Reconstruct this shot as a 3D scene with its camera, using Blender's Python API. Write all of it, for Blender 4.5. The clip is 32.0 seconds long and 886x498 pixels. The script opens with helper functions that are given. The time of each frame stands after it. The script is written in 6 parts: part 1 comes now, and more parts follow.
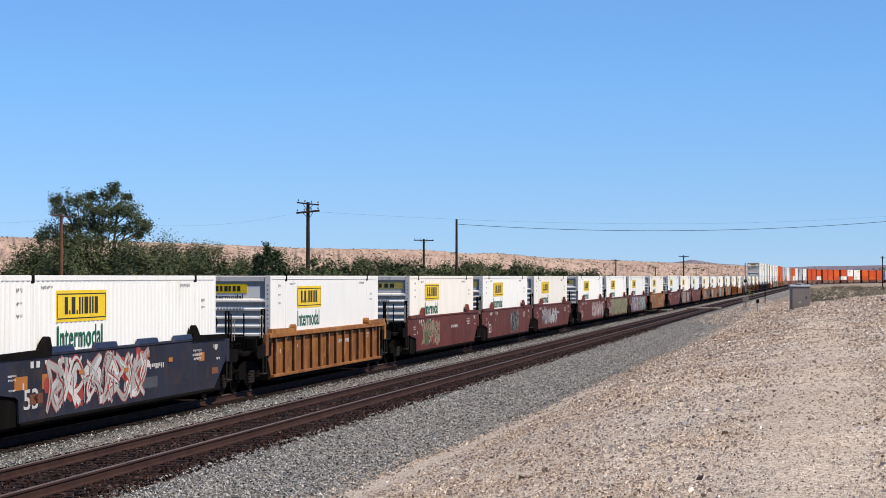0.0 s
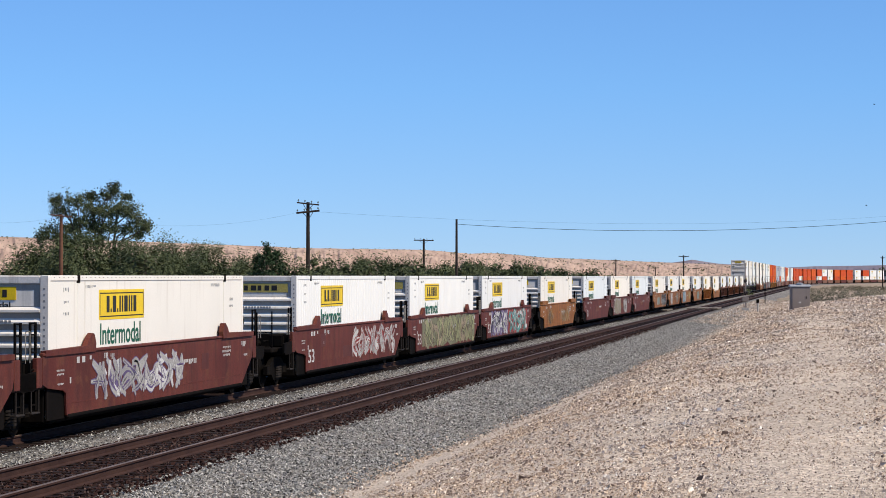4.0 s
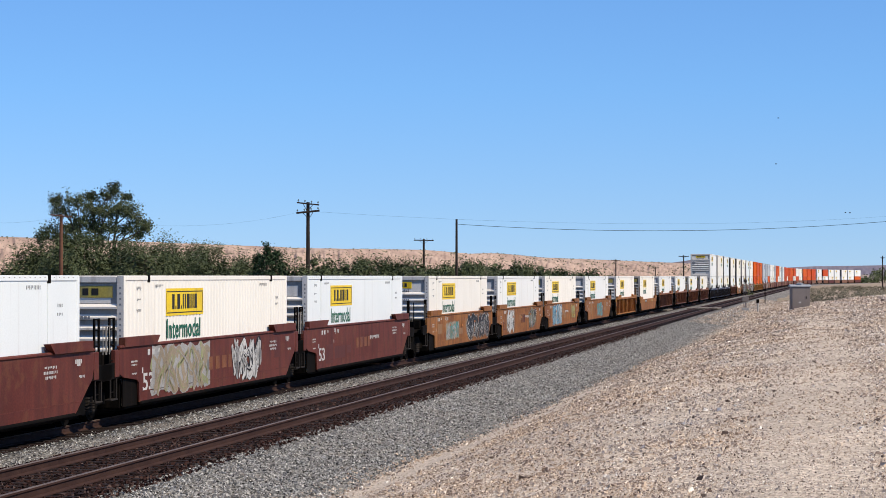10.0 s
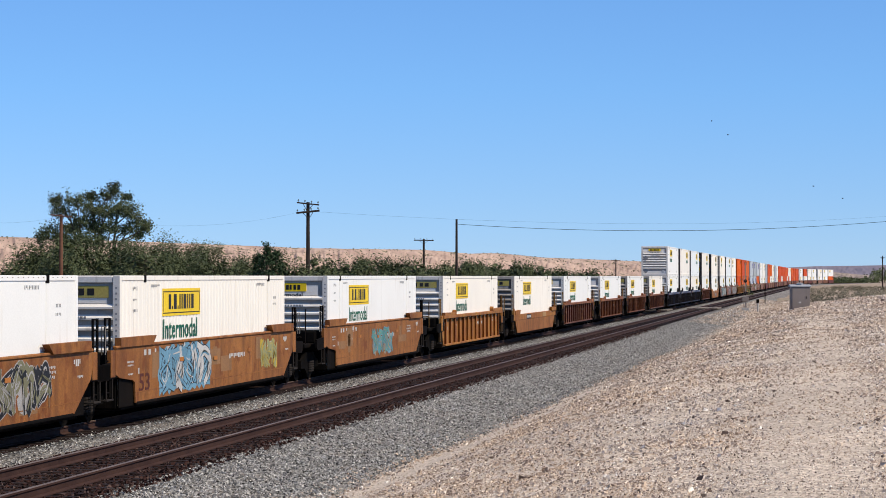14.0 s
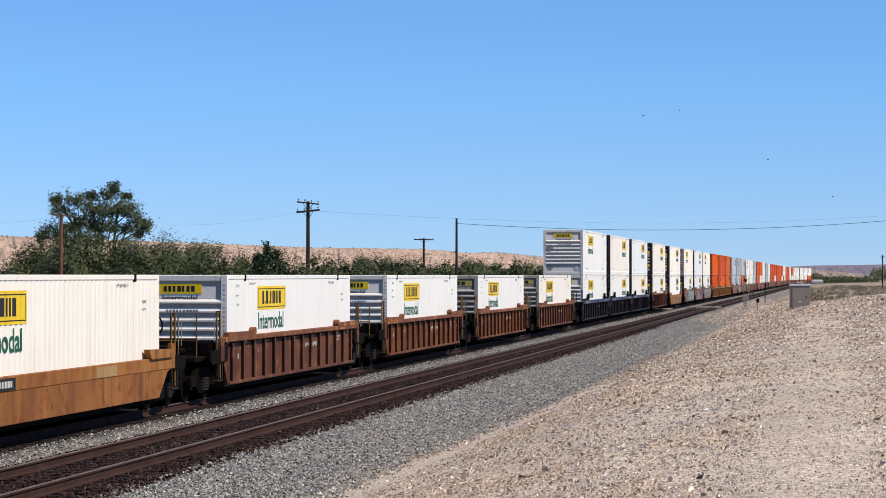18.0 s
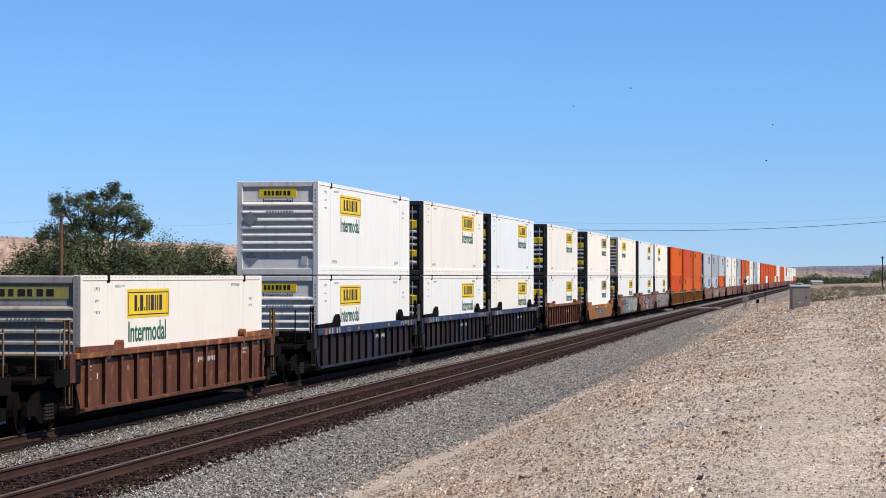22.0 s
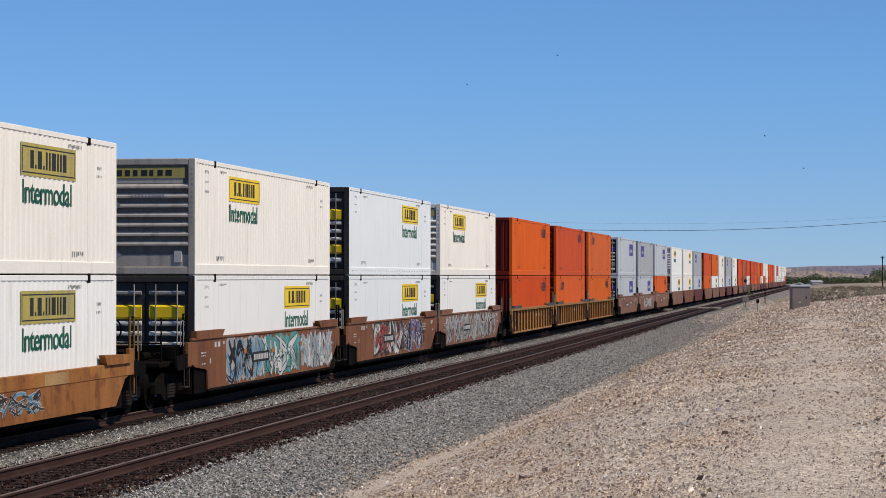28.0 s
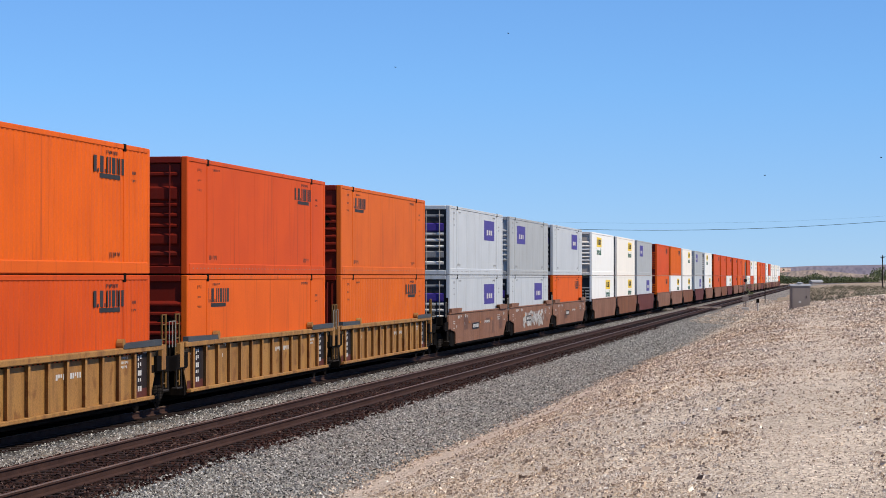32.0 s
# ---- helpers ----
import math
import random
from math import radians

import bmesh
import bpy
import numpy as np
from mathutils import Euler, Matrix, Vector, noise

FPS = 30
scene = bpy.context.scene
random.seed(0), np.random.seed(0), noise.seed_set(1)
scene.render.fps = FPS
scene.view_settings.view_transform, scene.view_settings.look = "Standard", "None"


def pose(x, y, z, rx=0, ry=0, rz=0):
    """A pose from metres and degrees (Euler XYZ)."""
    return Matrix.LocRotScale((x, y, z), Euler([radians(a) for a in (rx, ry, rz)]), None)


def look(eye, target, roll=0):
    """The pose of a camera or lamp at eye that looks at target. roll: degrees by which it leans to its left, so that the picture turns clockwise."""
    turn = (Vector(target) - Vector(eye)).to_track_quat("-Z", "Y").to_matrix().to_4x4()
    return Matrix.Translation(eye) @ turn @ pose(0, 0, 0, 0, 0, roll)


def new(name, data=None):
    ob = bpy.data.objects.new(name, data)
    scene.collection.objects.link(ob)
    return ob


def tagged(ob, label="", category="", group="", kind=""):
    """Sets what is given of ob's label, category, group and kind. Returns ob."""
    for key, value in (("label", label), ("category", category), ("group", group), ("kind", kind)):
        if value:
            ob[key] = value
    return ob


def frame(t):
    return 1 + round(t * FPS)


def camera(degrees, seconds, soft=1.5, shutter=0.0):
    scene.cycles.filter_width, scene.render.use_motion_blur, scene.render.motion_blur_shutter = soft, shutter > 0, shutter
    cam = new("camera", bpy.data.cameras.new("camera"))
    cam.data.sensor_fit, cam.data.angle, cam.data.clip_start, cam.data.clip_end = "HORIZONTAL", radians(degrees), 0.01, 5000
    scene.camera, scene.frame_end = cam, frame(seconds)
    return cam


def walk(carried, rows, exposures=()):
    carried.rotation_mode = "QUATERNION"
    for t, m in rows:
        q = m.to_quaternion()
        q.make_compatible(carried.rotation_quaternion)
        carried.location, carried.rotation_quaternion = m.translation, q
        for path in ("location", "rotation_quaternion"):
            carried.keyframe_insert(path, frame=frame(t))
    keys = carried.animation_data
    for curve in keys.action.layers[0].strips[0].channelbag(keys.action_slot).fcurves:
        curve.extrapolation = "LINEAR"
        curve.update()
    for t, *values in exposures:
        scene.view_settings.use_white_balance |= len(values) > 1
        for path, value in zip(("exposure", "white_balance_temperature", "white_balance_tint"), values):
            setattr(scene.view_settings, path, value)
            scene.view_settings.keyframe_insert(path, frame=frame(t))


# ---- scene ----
PSI, PITCH, EYE_Z = 9.31, 0.668, 3.21
cam = camera(21.35, 32.0, soft=0.8)
EYE = Vector((0.0, 0.0, EYE_Z))


def aim(dip=0.0):
    """The standing camera's pose, nodding down by a few thousandths of a degree."""
    p = radians(PITCH - dip)
    return look(EYE, EYE + 100 * Vector((-math.sin(radians(PSI)) * math.cos(p), math.cos(radians(PSI)) * math.cos(p), math.sin(p))))


walk(cam, [(0.0, aim()), (14.5, aim()), (16.4, aim(0.018)), (19.5, aim(0.018)), (20.4, aim()), (25.0, aim()), (25.6, aim(0.012)), (27.4, aim(0.012)), (28.2, aim()), (30.2, aim()), (30.8, aim(0.01)), (32.0, aim(0.012))],
     exposures=[(0.0, -0.06), (22.4, -0.06), (22.8, -0.12), (23.1, -0.23), (23.5, -0.39), (31.1, -0.39), (31.6, -0.06), (32.0, -0.06)])

# ---- world, sun ----
SUN_EL, SUN_AZ = 48.5, -16.0     # height over the ground; turn from the +X side towards +Y
world = bpy.data.worlds.new("sky")
scene.world = world
world.use_nodes = True
wn, wl = world.node_tree.nodes, world.node_tree.links
sky = wn.new("ShaderNodeTexSky")
sky.sky_type = "NISHITA"
sky.sun_disc = False
sky.sun_elevation, sky.sun_rotation = radians(SUN_EL), radians(90.0 - SUN_AZ)
sky.altitude, sky.air_density, sky.dust_density, sky.ozone_density = 300.0, 1.0, 0.0, 3.0
co, up = wn.new("ShaderNodeTexCoord"), wn.new("ShaderNodeVectorMath")
up.operation = "ADD"
up.inputs[1].default_value = (0.0, 0.0, 0.047)      # a clear desert sky: blue down to the skyline
wl.new(co.outputs["Generated"], up.inputs[0])
wl.new(up.outputs[0], sky.inputs[0])
tint = wn.new("ShaderNodeMix")
tint.data_type, tint.blend_type = "RGBA", "MULTIPLY"
tint.inputs[0].default_value = 1.0
tint.inputs[7].default_value = (0.648, 0.92, 1.275, 1)
# clear blue overhead, paler towards the skyline
rise, sky_z, tone = wn.new("ShaderNodeMapRange"), wn.new("ShaderNodeSeparateXYZ"), wn.new("ShaderNodeMix")
tone.data_type = "RGBA"
wl.new(co.outputs["Generated"], sky_z.inputs[0])
wl.new(sky_z.outputs["Z"], rise.inputs[0])
rise.inputs[1].default_value, rise.inputs[2].default_value = 0.0, 0.08
wl.new(rise.outputs[0], tone.inputs[0])
tone.inputs[6].default_value = (0.70, 0.835, 1.16, 1)
tone.inputs[7].default_value = (0.622, 0.918, 1.29, 1)
wl.new(tone.outputs[2], tint.inputs[7])
wl.new(sky.outputs[0], tint.inputs[6])
wl.new(tint.outputs[2], wn["Background"].inputs[0])
wn["Background"].inputs[1].default_value = 0.12
sun = new("sun", bpy.data.lights.new("sun", "SUN"))
sun.data.energy, sun.data.angle, sun.data.color = 5.45, radians(0.53), (1.0, 0.90, 0.735)
to_sun = Vector((math.cos(radians(SUN_EL)) * math.cos(radians(SUN_AZ)), math.cos(radians(SUN_EL)) * math.sin(radians(SUN_AZ)), math.sin(radians(SUN_EL))))
sun.matrix_world = look(to_sun * 200, (0, 0, 0))


# ---- materials ----
def shader(name, rough=0.6, metal=0.0):
    m = bpy.data.materials.new(name)
    m.use_nodes = True
    n, l = m.node_tree.nodes, m.node_tree.links
    b = n["Principled BSDF"]
    b.inputs["Roughness"].default_value, b.inputs["Metallic"].default_value = rough, metal
    b.inputs["Specular IOR Level"].default_value = 0.18
    return m, n, l, b


def mix(n, l, fac, a, b, kind="MIX"):
    x = n.new("ShaderNodeMix")
    x.data_type, x.blend_type = "RGBA", kind
    for sock, v in ((x.inputs[0], fac), (x.inputs[6], a), (x.inputs[7], b)):
        if hasattr(v, "links"):
            l.new(v, sock)
        else:
            sock.default_value = v if isinstance(v, (int, float)) else (*v, 1)
    return x.outputs[2]


def ramp(n, l, src, lo, hi):
    r = n.new("ShaderNodeMapRange")
    r.inputs[1].default_value, r.inputs[2].default_value = lo, hi
    l.new(src, r.inputs[0])
    return r.outputs[0]


def place(n, l, size=(1, 1, 1), spread=40.0):
    """Object coordinates, shifted by each object's random number."""
    co, info, mul, mp = n.new("ShaderNodeTexCoord"), n.new("ShaderNodeObjectInfo"), n.new("ShaderNodeMath"), n.new("ShaderNodeMapping")
    mul.operation = "MULTIPLY"
    mul.inputs[1].default_value = spread
    l.new(info.outputs["Random"], mul.inputs[0])
    l.new(mul.outputs[0], mp.inputs["Location"])
    mp.inputs["Scale"].default_value = size
    l.new(co.outputs["Object"], mp.inputs["Vector"])
    return mp.outputs[0]


def noise_at(n, l, vec, scale, detail=4.0):
    t = n.new("ShaderNodeTexNoise")
    t.inputs["Scale"].default_value, t.inputs["Detail"].default_value = scale, detail
    l.new(vec, t.inputs["Vector"])
    return t.outputs[0]


def bump(n, l, b, h, strength, dist=0.01):
    k = n.new("ShaderNodeBump")
    k.inputs["Strength"].default_value, k.inputs["Distance"].default_value = strength, dist
    l.new(h, k.inputs["Height"])
    l.new(k.outputs[0], b.inputs["Normal"])


def surface(name, c1, c2, c3=None, rough=0.6, metal=0.0, big=0.6, fine=30.0, streak=0.0, grit=0.15, relief=0.1):
    """Two scales of variation, upright streaks of c3 and fine relief."""
    m, n, l, b = shader(name, rough, metal)
    v = place(n, l)
    col = mix(n, l, ramp(n, l, noise_at(n, l, v, big), 0.35, 0.65), c1, c2)
    if streak:
        s = noise_at(n, l, place(n, l, (2.2, 2.2, 0.16)), 2.0, 5.0)
        col = mix(n, l, ramp(n, l, s, 0.62 - 0.12 * streak, 0.85), col, c3 or c2)
    f = noise_at(n, l, v, fine, 3.0)
    col = mix(n, l, grit, col, mix(n, l, ramp(n, l, f, 0.3, 0.7), (0.25, 0.25, 0.25), (1.6, 1.6, 1.6)), "MULTIPLY")
    l.new(col, b.inputs["Base Color"])
    bump(n, l, b, f, relief)
    return m


def grimy(name, c1, c2, stain, rust, rough=0.65):
    """Old paint on steel: faded blotches, upright runs of dirt, rust freckles and scuffs."""
    m, n, l, b = shader(name, rough)
    v = place(n, l)
    col = mix(n, l, ramp(n, l, noise_at(n, l, v, 0.5, 5.0), 0.38, 0.62), c1, c2)
    run = noise_at(n, l, place(n, l, (1.7, 1.7, 0.32)), 1.6, 6.0)
    col = mix(n, l, mix(n, l, ramp(n, l, run, 0.46, 0.7), (0, 0, 0), (0.55, 0.55, 0.55)), col, stain)
    fade = noise_at(n, l, place(n, l, (2.3, 2.3, 0.3)), 1.3, 5.0)
    col = mix(n, l, mix(n, l, ramp(n, l, fade, 0.52, 0.75), (0, 0, 0), (0.35, 0.35, 0.35)), col, (1.55 * c2[0] + 0.012, 1.55 * c2[1] + 0.007, 1.55 * c2[2] + 0.003))
    spot_ = noise_at(n, l, v, 2.6, 8.0)
    col = mix(n, l, mix(n, l, ramp(n, l, spot_, 0.55, 0.66), (0, 0, 0), (0.75, 0.75, 0.75)), col, rust)
    f = noise_at(n, l, v, 26.0, 4.0)
    col = mix(n, l, 0.3, col, mix(n, l, ramp(n, l, f, 0.3, 0.7), (0.25, 0.25, 0.25), (1.6, 1.6, 1.6)), "MULTIPLY")
    l.new(col, b.inputs["Base Color"])
    bump(n, l, b, spot_, 0.25)
    return m


def speckle(name, cols, size, bumpy=0.6, dist=0.03, tint=None, stain=None):
    """Loose stones: cells of different colours."""
    m, n, l, b = shader(name, 0.9)
    co = n.new("ShaderNodeTexCoord").outputs["Object"]
    vo = n.new("ShaderNodeTexVoronoi")
    vo.inputs["Scale"].default_value = 1.0 / size
    l.new(co, vo.inputs["Vector"])
    sep = n.new("ShaderNodeSeparateColor")
    l.new(vo.outputs["Color"], sep.inputs[0])
    cr = n.new("ShaderNodeValToRGB")
    cr.color_ramp.elements[0].color = (*cols[0], 1)
    cr.color_ramp.elements[1].color = (*cols[-1], 1)
    for i, c in enumerate(cols[1:-1]):
        e = cr.color_ramp.elements.new((i + 1) / (len(cols) - 1))
        e.color = (*c, 1)
    l.new(sep.outputs[0], cr.inputs[0])
    col = cr.outputs[0]
    if tint:
        col = mix(n, l, ramp(n, l, noise_at(n, l, co, tint[0]), 0.42, 0.62), col, mix(n, l, 0.6, col, tint[1]))
    for mid, colour in stain or ():
        # rust and grease between the rails; under the train also painted shade
        sep2, off, ab = n.new("ShaderNodeSeparateXYZ"), n.new("ShaderNodeMath"), n.new("ShaderNodeMath")
        l.new(co, sep2.inputs[0])
        off.operation, ab.operation = "ADD", "ABSOLUTE"
        off.inputs[1].default_value = -mid
        l.new(sep2.outputs["X"], off.inputs[0])
        l.new(off.outputs[0], ab.inputs[0])
        col = mix(n, l, ramp(n, l, ab.outputs[0], 1.95, 1.35), col, mix(n, l, 0.8, col, colour))
    l.new(col, b.inputs["Base Color"])
    bump(n, l, b, vo.outputs["Distance"], bumpy, dist)
    return m


def island(name, cols, rough=0.9, patchy=False):
    """Loose pieces, each with a colour of its own."""
    m, n, l, b = shader(name, rough)
    g = n.new("ShaderNodeNewGeometry")
    cr = n.new("ShaderNodeValToRGB")
    cr.color_ramp.elements[0].color = (*cols[0], 1)
    cr.color_ramp.elements[1].color = (*cols[-1], 1)
    for i, c in enumerate(cols[1:-1]):
        e = cr.color_ramp.elements.new((i + 1) / (len(cols) - 1))
        e.color = (*c, 1)
    l.new(g.outputs["Random Per Island"], cr.inputs[0])
    col = cr.outputs[0]
    if patchy:
        # drifts of redder and of greyer stone
        co = place(n, l, (1.0, 0.3, 1.0), 0.0)
        col = mix(n, l, ramp(n, l, noise_at(n, l, co, 0.5, 5.0), 0.42, 0.6), col, mix(n, l, 1.0, col, (0.94, 0.87, 0.80), "MULTIPLY"))
        col = mix(n, l, ramp(n, l, noise_at(n, l, co, 0.9, 3.0), 0.56, 0.7), col, mix(n, l, 1.0, col, (0.93, 0.97, 1.04), "MULTIPLY"))
    l.new(col, b.inputs["Base Color"])
    return m


def soil_mat():
    m, n, l, b = shader("soil", 0.95)
    co = n.new("ShaderNodeTexCoord").outputs["Object"]
    col = mix(n, l, ramp(n, l, noise_at(n, l, co, 0.35), 0.4, 0.62), (0.6, 0.5, 0.395), (0.52, 0.432, 0.34))
    far = mix(n, l, ramp(n, l, noise_at(n, l, co, 0.06, 6), 0.45, 0.6), (0.36, 0.28, 0.205), (0.28, 0.225, 0.155))
    sep = n.new("ShaderNodeSeparateXYZ")
    l.new(co, sep.inputs[0])
    col = mix(n, l, ramp(n, l, sep.outputs["Y"], 200, 320), col, far)
    # crushed grey stone reaches the foot of the bank
    run, top, off, wob = (n.new("ShaderNodeMath") for _ in range(4))
    run.operation, top.operation, off.operation, wob.operation = "MULTIPLY_ADD", "MINIMUM", "SUBTRACT", "MULTIPLY_ADD"
    l.new(sep.outputs["Y"], run.inputs[0])
    run.inputs[1].default_value, run.inputs[2].default_value = 0.035, -7.85 - 0.035 * 38
    l.new(run.outputs[0], top.inputs[0])
    top.inputs[1].default_value = -6.7
    l.new(sep.outputs["X"], off.inputs[0])
    l.new(top.outputs[0], off.inputs[1])
    l.new(noise_at(n, l, co, 1.3, 5.0), wob.inputs[0])
    wob.inputs[1].default_value = 1.2
    l.new(off.outputs[0], wob.inputs[2])
    grey = n.new("ShaderNodeMath")
    grey.operation = "MULTIPLY"
    l.new(ramp(n, l, wob.outputs[0], 0.85, 0.45), grey.inputs[0])
    l.new(ramp(n, l, sep.outputs["Y"], 210, 110), grey.inputs[1])
    col = mix(n, l, grey.outputs[0], col, (0.2, 0.19, 0.174))
    f = noise_at(n, l, co, 14.0, 8.0)
    col = mix(n, l, 0.6, col, mix(n, l, ramp(n, l, f, 0.35, 0.65), (0.5, 0.47, 0.45), (1.4, 1.4, 1.4)), "MULTIPLY")
    vo = n.new("ShaderNodeTexVoronoi")
    vo.inputs["Scale"].default_value = 34.0
    l.new(co, vo.inputs["Vector"])
    tone = n.new("ShaderNodeSeparateColor")
    l.new(vo.outputs["Color"], tone.inputs[0])
    col = mix(n, l, 0.5, col, mix(n, l, tone.outputs[0], (0.45, 0.43, 0.41), (1.4, 1.4, 1.4)), "MULTIPLY")
    l.new(col, b.inputs["Base Color"])
    add = n.new("ShaderNodeMath")
    add.operation = "ADD"
    l.new(f, add.inputs[0])
    l.new(vo.outputs["Distance"], add.inputs[1])
    bump(n, l, b, add.outputs[0], 0.8, 0.02)
    return m


def mesa_mat(name, light, dark, scrub, size):
    m, n, l, b = shader(name, 1.0)
    co = n.new("ShaderNodeTexCoord").outputs["Object"]
    col = mix(n, l, ramp(n, l, noise_at(n, l, co, size, 9), 0.4, 0.6), light, dark)
    col = mix(n, l, ramp(n, l, noise_at(n, l, co, size * 5, 6), 0.56, 0.64), col, scrub)
    l.new(col, b.inputs["Base Color"])
    return m


WHITES = [surface("white_paint", (0.8, 0.782, 0.735), (0.77, 0.752, 0.705), (0.62, 0.56, 0.47), 0.45, streak=0.25, grit=0.06, relief=0.03),
          surface("cream_paint", (0.81, 0.757, 0.668), (0.77, 0.72, 0.635), (0.6, 0.53, 0.44), 0.5, streak=0.3, grit=0.07, relief=0.03),
          surface("cool_white_paint", (0.76, 0.775, 0.755), (0.73, 0.75, 0.73), (0.58, 0.56, 0.53), 0.42, streak=0.2, grit=0.06, relief=0.03)]
ORANGES = [surface("orange_paint", (0.63, 0.1, 0.004), (0.57, 0.088, 0.004), (0.30, 0.05, 0.01), 0.68, streak=0.45, grit=0.1, relief=0.04),
           surface("red_orange_paint", (0.55, 0.068, 0.005), (0.49, 0.058, 0.005), (0.27, 0.04, 0.01), 0.68, streak=0.45, grit=0.1, relief=0.04),
           surface("pale_orange_paint", (0.57, 0.108, 0.009), (0.51, 0.093, 0.009), (0.3, 0.065, 0.015), 0.68, streak=0.45, grit=0.1, relief=0.04)]
# Orange boxes' paint darkened for their ends: the shade is in the colour.
RED_END_SHADE = surface("shaded_orange_end", (0.17, 0.012, 0.005), (0.13, 0.01, 0.004), (0.1, 0.014, 0.008), 0.5, streak=0.9, grit=0.15, relief=0.04)
GREY_PAINT = surface("grey_paint", (0.47, 0.49, 0.505), (0.43, 0.45, 0.465), (0.3, 0.29, 0.28), 0.5, streak=0.5, grit=0.06, relief=0.03)
DARK_GREY = surface("dark_grey_paint", (0.36, 0.37, 0.37), (0.33, 0.34, 0.34), (0.25, 0.24, 0.22), 0.5, streak=0.5, grit=0.06, relief=0.03)
DOOR_DARK = surface("dark_door_paint", (0.026, 0.024, 0.024), (0.04, 0.036, 0.034), (0.08, 0.068, 0.06), 0.5, streak=0.5, grit=0.15)
DOOR_GREY = surface("grey_door_paint", (0.26, 0.26, 0.26), (0.2, 0.2, 0.2), rough=0.5, grit=0.15)
DOOR_PALE = surface("pale_door_paint", (0.66, 0.65, 0.62), (0.56, 0.54, 0.5), (0.35, 0.28, 0.2), 0.5, streak=0.7, grit=0.1)
YELLOW = surface("yellow_film", (0.80, 0.55, 0.014), (0.72, 0.48, 0.02), (0.42, 0.29, 0.04), 0.5, big=1.5, streak=0.4, grit=0.12, relief=0.02)
OLD_YELLOW = surface("weathered_yellow_film", (0.42, 0.33, 0.07), (0.36, 0.3, 0.1), (0.25, 0.22, 0.13), 0.6, big=1.5, streak=0.9, grit=0.2, relief=0.02)
BLACK_INK = surface("black_ink", (0.018, 0.018, 0.018), (0.03, 0.028, 0.026), rough=0.6, grit=0.2, relief=0.02)
GREEN_INK = surface("green_ink", (0.009, 0.085, 0.046), (0.014, 0.11, 0.062), rough=0.5, grit=0.15, relief=0.02)
PURPLE_INK = surface("purple_ink", (0.05, 0.03, 0.20), (0.06, 0.04, 0.23), rough=0.5, grit=0.1, relief=0.02)
WHITE_INK = surface("white_ink", (0.52, 0.5, 0.47), (0.4, 0.38, 0.36), rough=0.6, grit=0.2, relief=0.02)
BROWN_INK = surface("brown_ink", (0.1, 0.025, 0.015), (0.075, 0.02, 0.012), rough=0.6, grit=0.3, relief=0.02)
ORANGE_INK = surface("orange_ink", (0.40, 0.15, 0.03), (0.3, 0.11, 0.03), rough=0.6, grit=0.2, relief=0.02)
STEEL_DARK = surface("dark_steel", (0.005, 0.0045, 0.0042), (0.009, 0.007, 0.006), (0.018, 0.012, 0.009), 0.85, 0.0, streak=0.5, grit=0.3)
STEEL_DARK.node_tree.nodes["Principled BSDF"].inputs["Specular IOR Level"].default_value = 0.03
# Ribs paler than the end wall: sunlit ledges and shaded recess as colours.
NOSE = surface("shaded_metal_end", (0.42, 0.37, 0.315), (0.35, 0.305, 0.255), (0.19, 0.17, 0.15), 0.5, streak=0.6, grit=0.1)
NOSE_RIB = surface("sunlit_metal_rib", (0.8, 0.745, 0.665), (0.72, 0.67, 0.595), (0.4, 0.36, 0.3), 0.5, streak=0.5, grit=0.08)
OLD_END = surface("grimy_shaded_end", (0.17, 0.145, 0.12), (0.13, 0.108, 0.088), (0.07, 0.055, 0.045), 0.6, streak=0.8, grit=0.2)
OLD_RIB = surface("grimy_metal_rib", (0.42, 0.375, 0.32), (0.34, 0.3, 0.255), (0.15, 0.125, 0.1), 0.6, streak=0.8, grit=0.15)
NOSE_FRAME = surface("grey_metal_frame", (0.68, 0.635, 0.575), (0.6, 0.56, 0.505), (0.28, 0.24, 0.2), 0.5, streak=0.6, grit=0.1)
